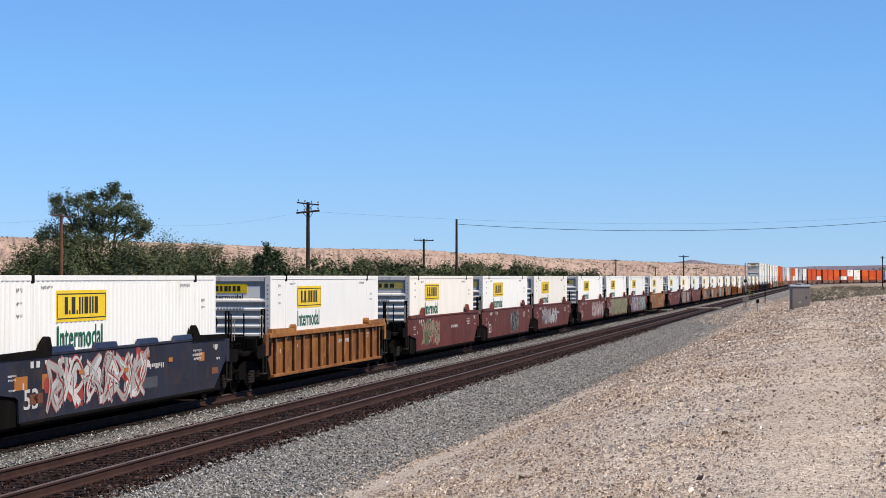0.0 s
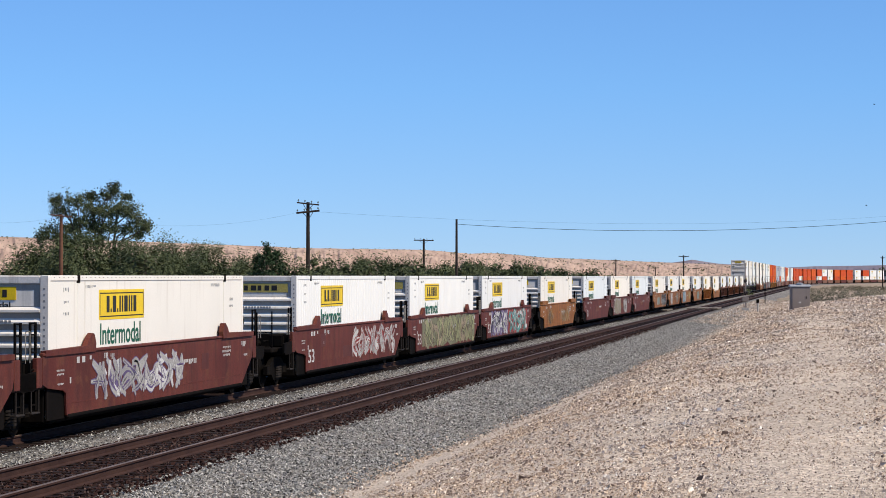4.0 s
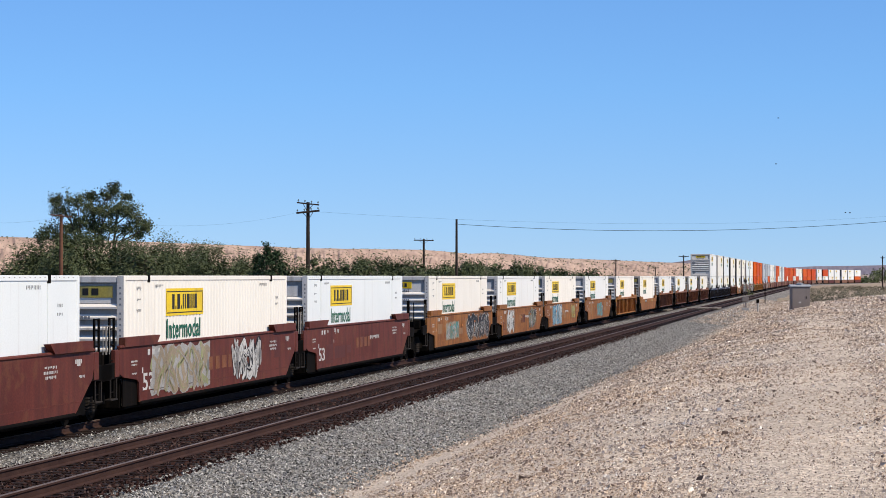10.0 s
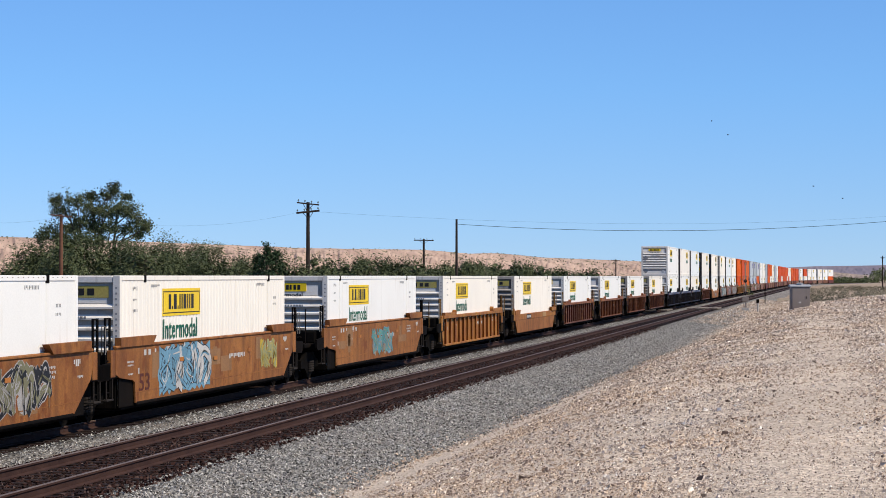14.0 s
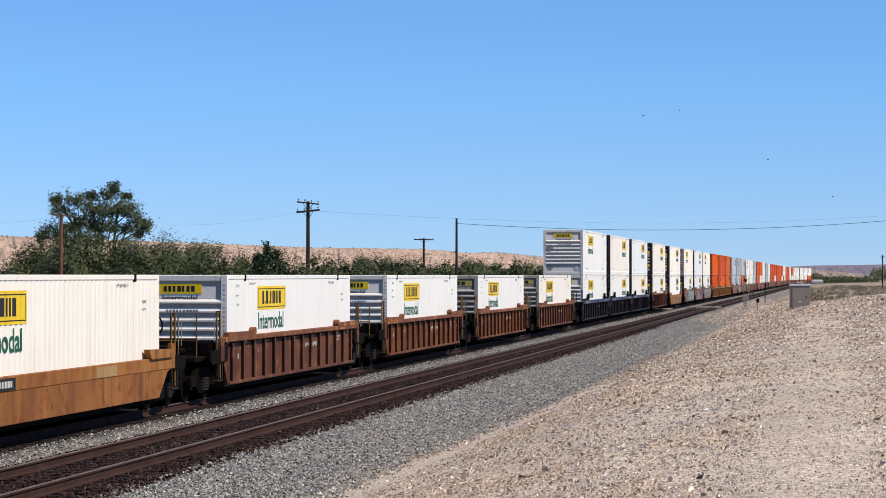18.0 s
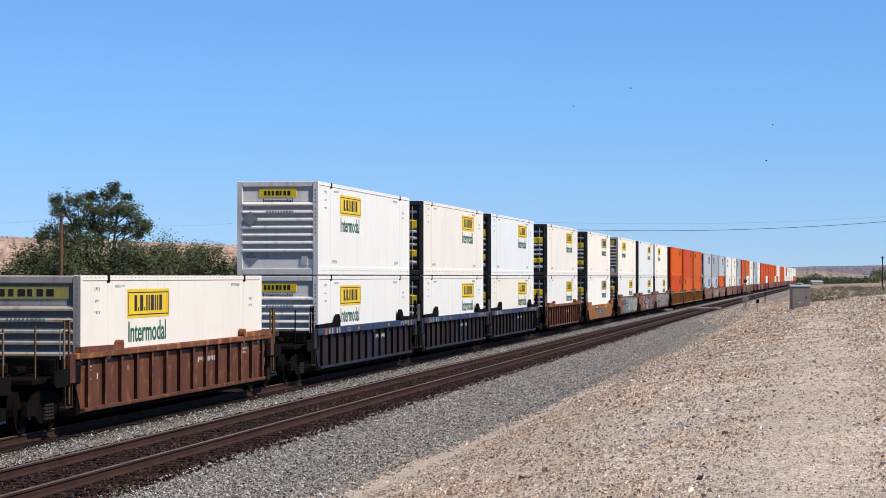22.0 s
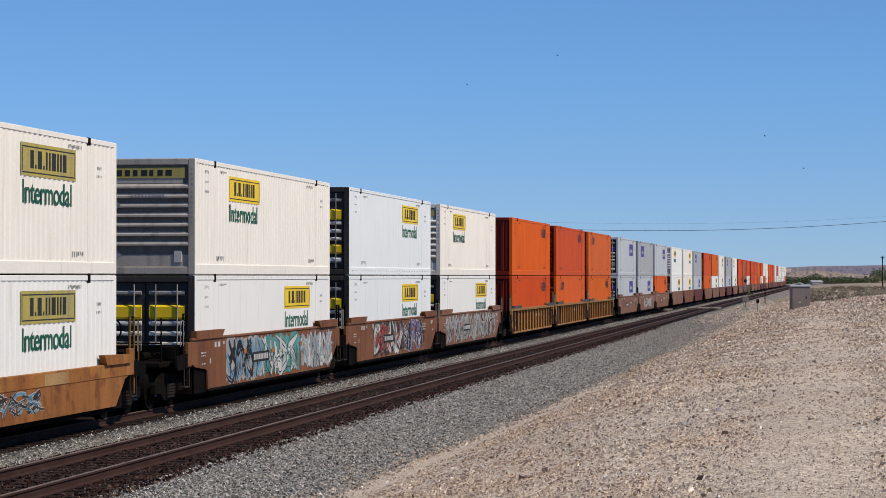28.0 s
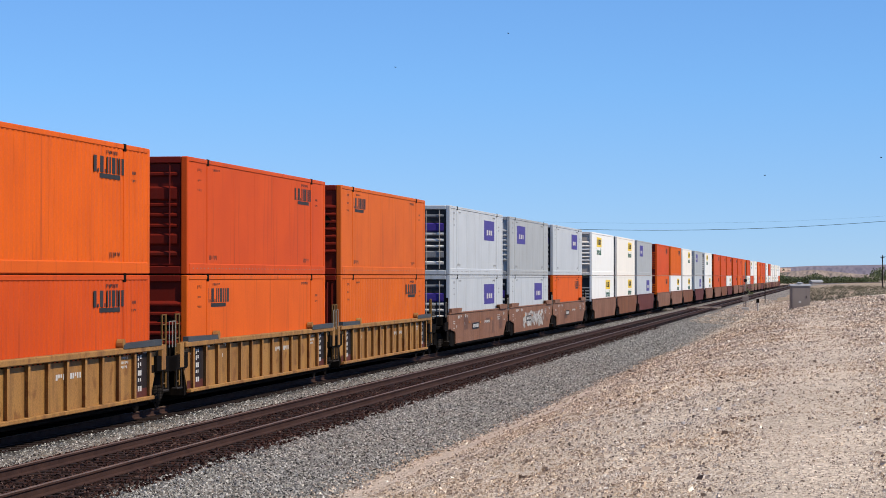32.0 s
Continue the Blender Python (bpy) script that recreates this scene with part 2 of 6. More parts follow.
WELLS = {
    "maroon": grimy("maroon_paint", (0.092, 0.0205, 0.0135), (0.122, 0.031, 0.0205), (0.038, 0.014, 0.011), (0.125, 0.043, 0.022)),
    "brown": grimy("brown_paint", (0.15, 0.056, 0.024), (0.2, 0.08, 0.033), (0.05, 0.022, 0.015), (0.2, 0.065, 0.02)),
    "orange": grimy("rust_orange_paint", (0.215, 0.08, 0.022), (0.285, 0.114, 0.03), (0.07, 0.026, 0.012), (0.14, 0.04, 0.011)),
    "stained": grimy("stained_orange_paint", (0.26, 0.105, 0.028), (0.165, 0.062, 0.02), (0.055, 0.023, 0.014), (0.32, 0.15, 0.04)),
    "russet": grimy("russet_paint", (0.15, 0.05, 0.018), (0.1, 0.034, 0.014), (0.038, 0.015, 0.01), (0.25, 0.1, 0.03)),
    "gold": grimy("faded_gold_paint", (0.33, 0.145, 0.034), (0.27, 0.1, 0.024), (0.085, 0.03, 0.013), (0.17, 0.05, 0.015)),
    "blue": grimy("blue_paint", (0.015, 0.016, 0.026), (0.022, 0.024, 0.042), (0.028, 0.02, 0.018), (0.045, 0.028, 0.021)),
    "rust": grimy("dark_rust_paint", (0.082, 0.03, 0.018), (0.12, 0.046, 0.025), (0.035, 0.0155, 0.011), (0.22, 0.09, 0.034)),
    "tan": grimy("tan_yellow_paint", (0.33, 0.17, 0.05), (0.27, 0.13, 0.04), (0.1, 0.048, 0.022), (0.16, 0.066, 0.022)),
    "dust": grimy("dusty_brown_paint", (0.185, 0.084, 0.046), (0.225, 0.11, 0.066), (0.085, 0.04, 0.026), (0.17, 0.066, 0.032))}
CHORD_RUST = grimy("rusty_sill_paint", (0.2, 0.074, 0.029), (0.14, 0.047, 0.022), (0.06, 0.024, 0.014), (0.42, 0.175, 0.055))
PATCH = {k: surface("patch_" + k, c, tuple(0.8 * x for x in c), tuple(0.5 * x for x in c), 0.6, streak=0.6, grit=0.3) for k, c in {
    "maroon": (0.1, 0.028, 0.02), "brown": (0.12, 0.05, 0.028), "orange": (0.27, 0.14, 0.06), "gold": (0.4, 0.24, 0.1), "blue": (0.07, 0.072, 0.085), "dust": (0.13, 0.062, 0.038)}.items()}
FADED = surface("faded_orange", (0.20, 0.075, 0.03), (0.14, 0.05, 0.025), rough=0.6, big=2.0, grit=0.4)
BLUE_TRIM = surface("bright_blue_paint", (0.022, 0.036, 0.085), (0.018, 0.029, 0.068), (0.06, 0.055, 0.06), 0.5, streak=0.6, grit=0.2)
YELLOW_BAR = surface("safety_yellow_paint", (0.17, 0.09, 0.022), (0.12, 0.06, 0.018), (0.08, 0.045, 0.02), 0.5, streak=0.6, grit=0.2)
SPRAY = {k: surface("spray_" + k, c, tuple(0.75 * x for x in c), rough=0.6, big=1.2, grit=0.3, relief=0.03) for k, c in {
    "silver": (0.36, 0.34, 0.32), "red": (0.30, 0.045, 0.035), "white": (0.55, 0.53, 0.5), "black": (0.02, 0.02, 0.022), "teal": (0.10, 0.27, 0.25),
    "sky": (0.15, 0.30, 0.40), "lime": (0.30, 0.295, 0.15), "olive": (0.18, 0.17, 0.10), "violet": (0.14, 0.10, 0.2), "tan": (0.32, 0.25, 0.17), "green": (0.06, 0.15, 0.08), "yellow": (0.5, 0.36, 0.05), "soot": (0.05, 0.032, 0.024), "ochre": (0.3, 0.15, 0.04)}.items()}
RAIL_SIDE = surface("rail_rust", (0.034, 0.0155, 0.0115), (0.05, 0.024, 0.017), rough=0.85, big=2.0, grit=0.35)
RAIL_TOP = surface("rail_head", (0.17, 0.125, 0.10), (0.12, 0.085, 0.068), (0.22, 0.17, 0.14), 0.55, 0.25, big=1.5, grit=0.2)
TIE = surface("creosoted_wood", (0.012, 0.0065, 0.005), (0.024, 0.0135, 0.0105), rough=0.9, big=3.0, grit=0.4, relief=0.5)
# The second stain is blacker: shade under the train put into the ballast.
BALLAST = speckle("ballast", [(0.055, 0.051, 0.047), (0.15, 0.142, 0.13), (0.22, 0.209, 0.193), (0.4, 0.38, 0.35)], 0.046, 1.0, 0.05, (0.5, (0.24, 0.2, 0.16)), [(-12.1, (0.014, 0.0065, 0.005)), (-16.94, (0.012, 0.0085, 0.0075))])
STONE_GREY = island("ballast_stone", [(0.045, 0.042, 0.038), (0.18, 0.172, 0.156), (0.285, 0.273, 0.25), (0.39, 0.373, 0.341), (0.6, 0.576, 0.53)])
STONE_DARK = island("greasy_stone", [(0.012, 0.005, 0.004), (0.036, 0.0145, 0.011), (0.062, 0.028, 0.021), (0.02, 0.009, 0.007), (0.13, 0.08, 0.064)])
STONE_TAN = island("bank_stone", [(0.13, 0.096, 0.076), (0.36, 0.28, 0.22), (0.48, 0.39, 0.308), (0.54, 0.448, 0.358), (0.6, 0.5, 0.4), (0.44, 0.36, 0.3), (0.55, 0.462, 0.38), (0.63, 0.525, 0.42), (0.66, 0.56, 0.455), (0.88, 0.82, 0.73)], patchy=True)
SOIL = soil_mat()
MESA = mesa_mat("eroded_clay", (0.45, 0.32, 0.245), (0.35, 0.24, 0.185), (0.17, 0.14, 0.09), 0.02)
RIDGE = mesa_mat("distant_ridge", (0.205, 0.172, 0.192), (0.165, 0.145, 0.175), (0.14, 0.128, 0.15), 0.004)
LOW_HILL = mesa_mat("low_clay_hill", (0.3, 0.235, 0.19), (0.25, 0.19, 0.155), (0.15, 0.135, 0.1), 0.015)
LEAF = island("leaf", [(0.042, 0.055, 0.022), (0.07, 0.087, 0.035), (0.1, 0.115, 0.052), (0.058, 0.072, 0.03)], 0.6)
LEAF_GREY = island("sage_leaf", [(0.1, 0.095, 0.06), (0.15, 0.135, 0.09), (0.2, 0.175, 0.125), (0.12, 0.115, 0.075)], 0.7)
LEAF_DARK = island("conifer_leaf", [(0.012, 0.028, 0.012), (0.025, 0.05, 0.018), (0.035, 0.06, 0.022)], 0.6)
BARK = surface("bark", (0.085, 0.06, 0.045), (0.13, 0.1, 0.075), rough=0.95, big=3, grit=0.4, relief=0.6)
POLE_WOOD = surface("pole_wood", (0.022, 0.017, 0.015), (0.036, 0.027, 0.022), rough=0.9, big=1.5, grit=0.3, relief=0.3)
POLE_RED = surface("weathered_pole_wood", (0.15, 0.07, 0.042), (0.11, 0.052, 0.032), rough=0.9, big=1.5, grit=0.3, relief=0.3)
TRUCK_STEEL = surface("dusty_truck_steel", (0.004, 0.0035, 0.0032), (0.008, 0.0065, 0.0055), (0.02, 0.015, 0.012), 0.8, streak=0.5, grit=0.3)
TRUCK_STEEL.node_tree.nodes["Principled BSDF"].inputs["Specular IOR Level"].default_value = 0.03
SPRING_STEEL = surface("dusty_spring_steel", (0.03, 0.024, 0.02), (0.018, 0.014, 0.012), rough=0.8, grit=0.3)
SLAB = surface("grey_painted_steel", (0.06, 0.065, 0.072), (0.045, 0.048, 0.053), (0.09, 0.075, 0.06), 0.6, streak=0.6, grit=0.25)
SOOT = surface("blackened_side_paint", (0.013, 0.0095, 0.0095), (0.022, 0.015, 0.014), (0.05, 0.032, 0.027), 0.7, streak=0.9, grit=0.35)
PALE_ROD = surface("pale_rod_paint", (0.34, 0.31, 0.27), (0.24, 0.21, 0.18), (0.12, 0.09, 0.06), 0.55, streak=0.6, grit=0.2)
GALV = surface("galvanised_steel", (0.23, 0.192, 0.172), (0.19, 0.16, 0.143), (0.11, 0.1, 0.09), 0.6, 0.0, streak=0.5, grit=0.12)
PALE_METAL = surface("pale_roof_metal", (0.42, 0.42, 0.42), (0.36, 0.36, 0.36), rough=0.5, metal=0.2, grit=0.1)
ROAD = surface("crossing_planks", (0.20, 0.165, 0.135), (0.15, 0.125, 0.1), rough=0.9, big=1.0, grit=0.3, relief=0.3)
CONCRETE = surface("concrete", (0.42, 0.4, 0.37), (0.35, 0.33, 0.3), rough=0.9, big=1.5, grit=0.2)
LENS, _n, _l, _b = shader("dark_lens", 0.15)
_b.inputs["Base Color"].default_value = (0.02, 0.01, 0.01, 1)
INSULATOR, _n, _l, _b = shader("insulator_glass", 0.2)
_b.inputs["Base Color"].default_value = (0.12, 0.15, 0.15, 1)


# ---- mesh helpers ----
class Shape:
    """Collects corners and faces of one mesh."""

    def __init__(self):
        self.v, self.f, self.m = [], [], []

    def face(self, pts, slot=0):
        k = len(self.v)
        self.v += [tuple(p) for p in pts]
        self.f.append(tuple(range(k, k + len(pts))))
        self.m.append(slot)

    def box(self, x0, x1, y0, y1, z0, z1, c=0.0, slot=0, turn=None):
        c = min(c, 0.45 * min(x1 - x0, y1 - y0, z1 - z0))
        lo, hi = Vector((x0, y0, z0)), Vector((x1, y1, z1))
        mid, half = (lo + hi) / 2, (hi - lo) / 2
        pts, ids = [], {}
        corners = [(a, b, d) for a in (-1, 1) for b in (-1, 1) for d in (-1, 1)]
        for s in corners:
            for ax in range(3) if c else (0,):
                p = Vector([s[i] * (half[i] - (c if c and i != ax else 0.0)) for i in range(3)])
                ids[s, ax] = len(pts)
                pts.append(p)
        get = (lambda s, ax: ids[s, ax]) if c else (lambda s, ax: ids[s, 0])
        faces = []
        for ax in range(3):
            o = [i for i in range(3) if i != ax]
            for sg in (-1, 1):
                loop = []
                for a, b in ((-1, -1), (1, -1), (1, 1), (-1, 1)):
                    s = [0, 0, 0]
                    s[ax], s[o[0]], s[o[1]] = sg, a, b
                    loop.append(get(tuple(s), ax))
                faces.append(loop)
            if c:
                for a in (-1, 1):
                    for b in (-1, 1):
                        loop = []
                        for e, which in ((-1, o[0]), (1, o[0]), (1, o[1]), (-1, o[1])):
                            s = [0, 0, 0]
                            s[ax], s[o[0]], s[o[1]] = e, a, b
                            loop.append(get(tuple(s), which))
                        faces.append(loop)
        if c:
            for s in corners:
                faces.append([get(s, 0), get(s, 1), get(s, 2)])
        k = len(self.v)
        for loop in faces:
            p = [pts[i] for i in loop]
            nor = (p[1] - p[0]).cross(p[2] - p[0])
            if nor.dot(sum(p, Vector())) < 0:
                loop.reverse()
            self.f.append(tuple(k + i for i in loop))
            self.m.append(slot)
        for p in pts:
            q = (turn @ p if turn else p) + mid
            self.v.append((q.x, q.y, q.z))
        return self

    def prism(self, pts, x0, x1, slot=0):
        """A plate: outline of (y, z), anticlockwise seen from +x, from x0 to x1."""
        k, n = len(self.v), len(pts)
        self.v += [(x1, y, z) for y, z in pts] + [(x0, y, z) for y, z in pts]
        self.f.append(tuple(range(k, k + n)))
        self.f.append(tuple(range(k + 2 * n - 1, k + n - 1, -1)))
        for i in range(n):
            j = (i + 1) % n
            self.f.append((k + i, k + n + i, k + n + j, k + j))
        self.m += [slot] * (n + 2)
        return self

    def tube(self, a, b, r0, r1=None, n=8, slot=0, caps=True):
        a, b = Vector(a), Vector(b)
        r1 = r0 if r1 is None else r1
        d = (b - a).normalized()
        u = d.orthogonal().normalized()
        w = d.cross(u)
        k = len(self.v)
        for p, r in ((a, r0), (b, r1)):
            for i in range(n):
                t = 2 * math.pi * i / n
                q = p + u * (r * math.cos(t)) + w * (r * math.sin(t))
                self.v.append((q.x, q.y, q.z))
        for i in range(n):
            j = (i + 1) % n
            self.f.append((k + i, k + j, k + n + j, k + n + i))
            self.m.append(slot)
        if caps:
            self.f += [tuple(range(k + n - 1, k - 1, -1)), tuple(range(k + n, k + 2 * n))]
            self.m += [slot, slot]
        return self

    def data(self, name, *mats):
        me = bpy.data.meshes.new(name)
        me.from_pydata(self.v, [], self.f)
        for m in mats:
            me.materials.append(m)
        if len(mats) > 1:
            me.polygons.foreach_set("material_index", self.m)
        me.update()
        return me


def part(name, data, parent, label="", at=None):
    ob = new(name, data)
    ob.parent = parent
    if at is not None:
        ob.matrix_local = at
    if label:
        ob["label"] = label
    return ob


def structure(name, data, label, category):
    return tagged(new(name, data), label, category, kind="structure")


CACHE = {}


def shared(key, make):
    """The mesh kept under that key, made at its first use."""
    if key not in CACHE:
        CACHE[key] = make()
    return CACHE[key]


def lettering(text, size, width, mat):
    """Flat letters that read along +y on a wall facing +x, from their middle."""
    cu = bpy.data.curves.new("lettering", "FONT")
    cu.body, cu.size, cu.align_x, cu.align_y, cu.resolution_u, cu.extrude, cu.offset = text, 1.0, "CENTER", "CENTER", 4, 0.0015, 0.014
    tmp = bpy.data.objects.new("lettering", cu)
    me = bpy.data.meshes.new_from_object(tmp)
    xs = [v.co.x for v in me.vertices]
    ys = [v.co.y for v in me.vertices]
    kx, ky = width / (max(xs) - min(xs)), size / (max(ys) - min(ys))
    my = (max(ys) + min(ys)) / 2
    for v in me.vertices:
        v.co = Vector((v.co.z, v.co.x * kx, (v.co.y - my) * ky))
    me.materials.clear()
    me.materials.append(mat)
    bpy.data.objects.remove(tmp)
    return me


# ---- the line of the railway ----
SPEED = 20.0
TRAIN_X, NEAR_X, NEAR_RISE = -16.94, -12.1, 0.17


def heading(s):
    turn = 0.0034 * min(max((s - 150.0) / 150.0, 0.0), 1.0)
    k = max(s - 805.0, 0.0)
    return turn + (k * k / 120.0 if k < 60 else k - 30.0) / 1650.0


LINE_0, LINE_N = -800, 2700
LINE = np.zeros((LINE_N, 3))
LINE[0] = (0.0, LINE_0, 0.0)
for i in range(1, LINE_N):
    th = heading(LINE_0 + i - 0.5)
    LINE[i] = (LINE[i - 1][0] + math.sin(th), LINE[i - 1][1] + math.cos(th), heading(LINE_0 + i))


def on_line(s, side, z=0.0):
    """Place and heading at s metres along the line, side metres off it (the line itself passes under the camera)."""
    i = min(max(s - LINE_0, 0.0), LINE_N - 1.001)
    k = int(i)
    x, y, th = LINE[k] + (LINE[k + 1] - LINE[k]) * (i - k)
    return Vector((x + side * math.cos(th), y - side * math.sin(th), z)), th


def off_line(x, y):
    """How far right of the line a place lies."""
    i = int(np.searchsorted(LINE[:, 1], y)) if y < LINE[-1][1] else LINE_N - 1
    i = min(max(i, 0), LINE_N - 1)
    return (x - LINE[i][0]) * math.cos(LINE[i][2])


def stations(a, b):
    """Steps along the line, fine near the camera."""
    out, s = [], a
    while s < b:
        out.append(s)
        s += 4.0 if -10 < s < 400 else 12.0
    return out + [b]


def sweep(name, outline, side, z, a, b, mats, slots=None, closed=True):
    sh = Shape()
    n = len(outline)
    st = stations(a, b)
    for s in st:
        for q, h in outline:
            p, _ = on_line(s, side + q, z + h)
            sh.v.append(tuple(p))
    for r in range(len(st) - 1):
        for i in range(n if closed else n - 1):
            j = (i + 1) % n
            sh.f.append((r * n + i, (r + 1) * n + i, (r + 1) * n + j, r * n + j))
            sh.m.append(slots[i] if slots else 0)
    return sh.data(name, *mats)


# ---- ground ----
def lerp(x, pts):
    return float(np.interp(x, [p[0] for p in pts], [p[1] for p in pts]))


PROFILE = [(-60, -1.5), (-26, -1.35), (-21.5, -1.1), (-20.5, -0.9), (-9.2, -0.75), (-8.2, -0.5), (-7.7, -0.27), (-7.2, -0.18), (-6.2, 0.14), (-4.2, 0.85), (-2.4, 1.28), (-0.5, 1.5), (2.0, 1.58), (8.0, 1.6), (40.0, 1.3), (120.0, 0.4)]


def ground_z(x, y):
    q = off_line(x, y)
    z = lerp(q, PROFILE)
    if q > -8.3:
        end = 150.0 + 12.0 * min(max(q, -6.0), 6.0)
        k = min(max((y - end) / 70.0, 0.0), 1.0)
        k = k * k * (3 - 2 * k)
        low = lerp(q, [(-8.3, -0.32), (-6, -0.25), (6, 0.25), (60, 0.1)])
        z += (low - z) * k
        if y < 300:
            z += 0.09 * noise.noise((x * 0.35, y * 0.12, 3.0)) + 0.05 * noise.noise((x * 1.1, y * 0.6, 7.0)) + 0.02 * noise.noise((x * 2.3, y * 1.1, 1.0))
        else:
            z += 0.25 * noise.noise((x * 0.03, y * 0.02, 5.0))
    elif q < -21:
        z += 0.3 * noise.noise((x * 0.02, y * 0.02, 1.0))
    return z


def axis(stops):
    out = []
    for (a, step), (b, _) in zip(stops, stops[1:]):
        out += list(np.arange(a, b - step * 0.4, step))
    return out + [stops[-1][0]]


gx = axis([(-4500, 400), (-500, 60), (-80, 10), (-30, 1.0), (-9.5, 0.3), (6, 1.5), (30, 8), (120, 30), (600, 200), (4000, 1)])
gy = axis([(-1500, 150), (-150, 20), (-10, 1.5), (14, 0.6), (70, 1.2), (140, 2.0), (260, 8), (500, 20), (1500, 100), (4900, 1)])
sh = Shape()
for y in gy:
    for x in gx:
        sh.v.append((x, y, ground_z(x, y)))
w = len(gx)
for j in range(len(gy) - 1):
    for i in range(w - 1):
        sh.f.append((j * w + i, j * w + i + 1, (j + 1) * w + i + 1, (j + 1) * w + i))
        sh.m.append(0)
ground_mesh = sh.data("ground", SOIL)
ground_mesh.polygons.foreach_set("use_smooth", [True] * len(ground_mesh.polygons))
structure("ground", ground_mesh, "dry tan desert soil with a gravelly bank", "ground")
bed = [(-21.4, -1.35), (-19.6, -0.24), (-18.6, -0.2), (-15.2, -0.2), (-14.2, -0.17), (-13.6, -0.03), (-10.5, -0.03), (-9.9, -0.08), (-9.0, -0.2), (-8.0, -0.27), (-7.4, -0.45)]
structure("ballast", sweep("ballast", bed, 0.0, 0.0, -700, 1800, [BALLAST], closed=False), "grey crushed stone ballast bed under two tracks", "ballast")

rail_outline = [(-0.07, -0.172), (0.07, -0.172), (0.07, -0.155), (0.012, -0.135), (0.012, -0.05), (0.036, -0.035), (0.036, -0.006), (0.028, 0.0), (-0.028, 0.0), (-0.036, -0.006), (-0.036, -0.035), (-0.012, -0.05), (-0.012, -0.135), (-0.07, -0.155)]
rail_slots = [0] * 14
rail_slots[6] = rail_slots[7] = rail_slots[8] = 1
tracks = {}
for title, side, rise in (("track_far", TRAIN_X, 0.0), ("track_near", NEAR_X, NEAR_RISE)):
    tr = tagged(new(title), "rusty steel rails on dark creosoted wooden ties", "railway track", kind="structure")
    tracks[title] = tr
    for off in (-0.755, 0.755):
        part("rail", sweep("rail", rail_outline, side + off, rise, -700, 1800, [RAIL_SIDE, RAIL_TOP], rail_slots), tr)


# ---- shipping containers ----
LEN, WID, HIG = 16.15, 2.59, 2.92


def corrugated(sign):
    sh, pitch = Shape(), 0.3
    x0, d = sign * 1.267, sign * 0.017
    prof, y = [], -7.9
    while y < 7.9 - 0.01:
        prof += [(y, x0), (y + 0.11, x0), (y + 0.15, x0 + d), (y + 0.26, x0 + d)]
        y += pitch
    prof.append((7.9, x0))
    zs = (0.25, HIG - 0.1)
    for a, b in zip(prof, prof[1:]):
        q = [(a[1], a[0], zs[0]), (b[1], b[0], zs[0]), (b[1], b[0], zs[1]), (a[1], a[0], zs[1])]
        sh.face(q if sign > 0 else q[::-1])
    return weld(sh)


def flat_wall(sign):
    """Plain sheets with narrow seams between them, as one skin."""
    sh, x0, d, g = Shape(), sign * 1.275, sign * 0.003, 0.006
    n, prof = 7, []
    w = 15.8 / n
    for i in range(n):
        y = -7.9 + i * w
        prof += [(y + g, x0), (y + w - g, x0), (y + w - g * 0.5, x0 - d), (y + w + g * 0.5, x0 - d)]
    prof = [(max(min(y, 7.9), -7.9), x) for y, x in prof]
    for a, b in zip(prof, prof[1:]):
        q = [(a[1], a[0], 0.25), (b[1], b[0], 0.25), (b[1], b[0], HIG - 0.1), (a[1], a[0], HIG - 0.1)]
        sh.face(q if sign > 0 else q[::-1])
    return weld(sh)


def weld(sh):
    """Joins corners that lie on one another."""
    seen, order, new_v = {}, [], []
    for p in sh.v:
        k = (round(p[0], 5), round(p[1], 5), round(p[2], 5))
        if k not in seen:
            seen[k] = len(new_v)
            new_v.append(p)
        order.append(seen[k])
    sh.v, sh.f = new_v, [tuple(order[i] for i in f) for f in sh.f]
    return sh


def ribs():
    sh = Shape()
    for i in range(8):
        z = 0.62 + i * 0.205
        sh.box(-1.12, 1.12, -8.075, -8.03, z, z + 0.085, 0.018)
    return sh


def bars(n, w, h, seed, tall=0.8):
    """Unreadable writing: a row of plain bars along y, on a wall facing +x."""
    rnd, sh, y = random.Random(seed), Shape(), -w / 2
    step = w / n
    for i in range(n):
        k = step * rnd.uniform(0.5, 0.82)
        t = h * rnd.uniform(tall, 1.0)
        sh.box(0, 0.004, y, y + k, -t / 2, t / 2)
        y += step
    return sh


def marks(rows, fill=0.5, t=0.003):
    """Several short rows of unreadable characters in one mesh: (y, z, count, width, height)."""
    sh, rnd = Shape(), random.Random(len(rows) * 7 + int(fill * 10))
    for y, z, n, w, h in rows:
        for i in range(n):
            a = y - w / 2 + i * w / n
            k = w / n * fill * rnd.uniform(0.7, 1.3)
            low = rnd.choice((0.0, 0.0, 0.35)) * h
            sh.box(0, t, a, a + k, z - h / 2 + low, z + h / 2)
    return sh


def sign_mark():
    """The sign's mark as a row of plain blocks and dots."""
    sh, y = Shape(), -1.16
    for w, h in ((0.2, 0.36), (0.08, 0.08), (0.24, 0.36), (0.08, 0.08), (0.1, 0.36), (0.1, 0.36), (0.25, 0.36), (0.1, 0.36), (0.1, 0.36), (0.22, 0.36)):
        sh.box(0, 0.004, y, y + w, -0.18, -0.18 + h)
        y += w + 0.085
    return sh


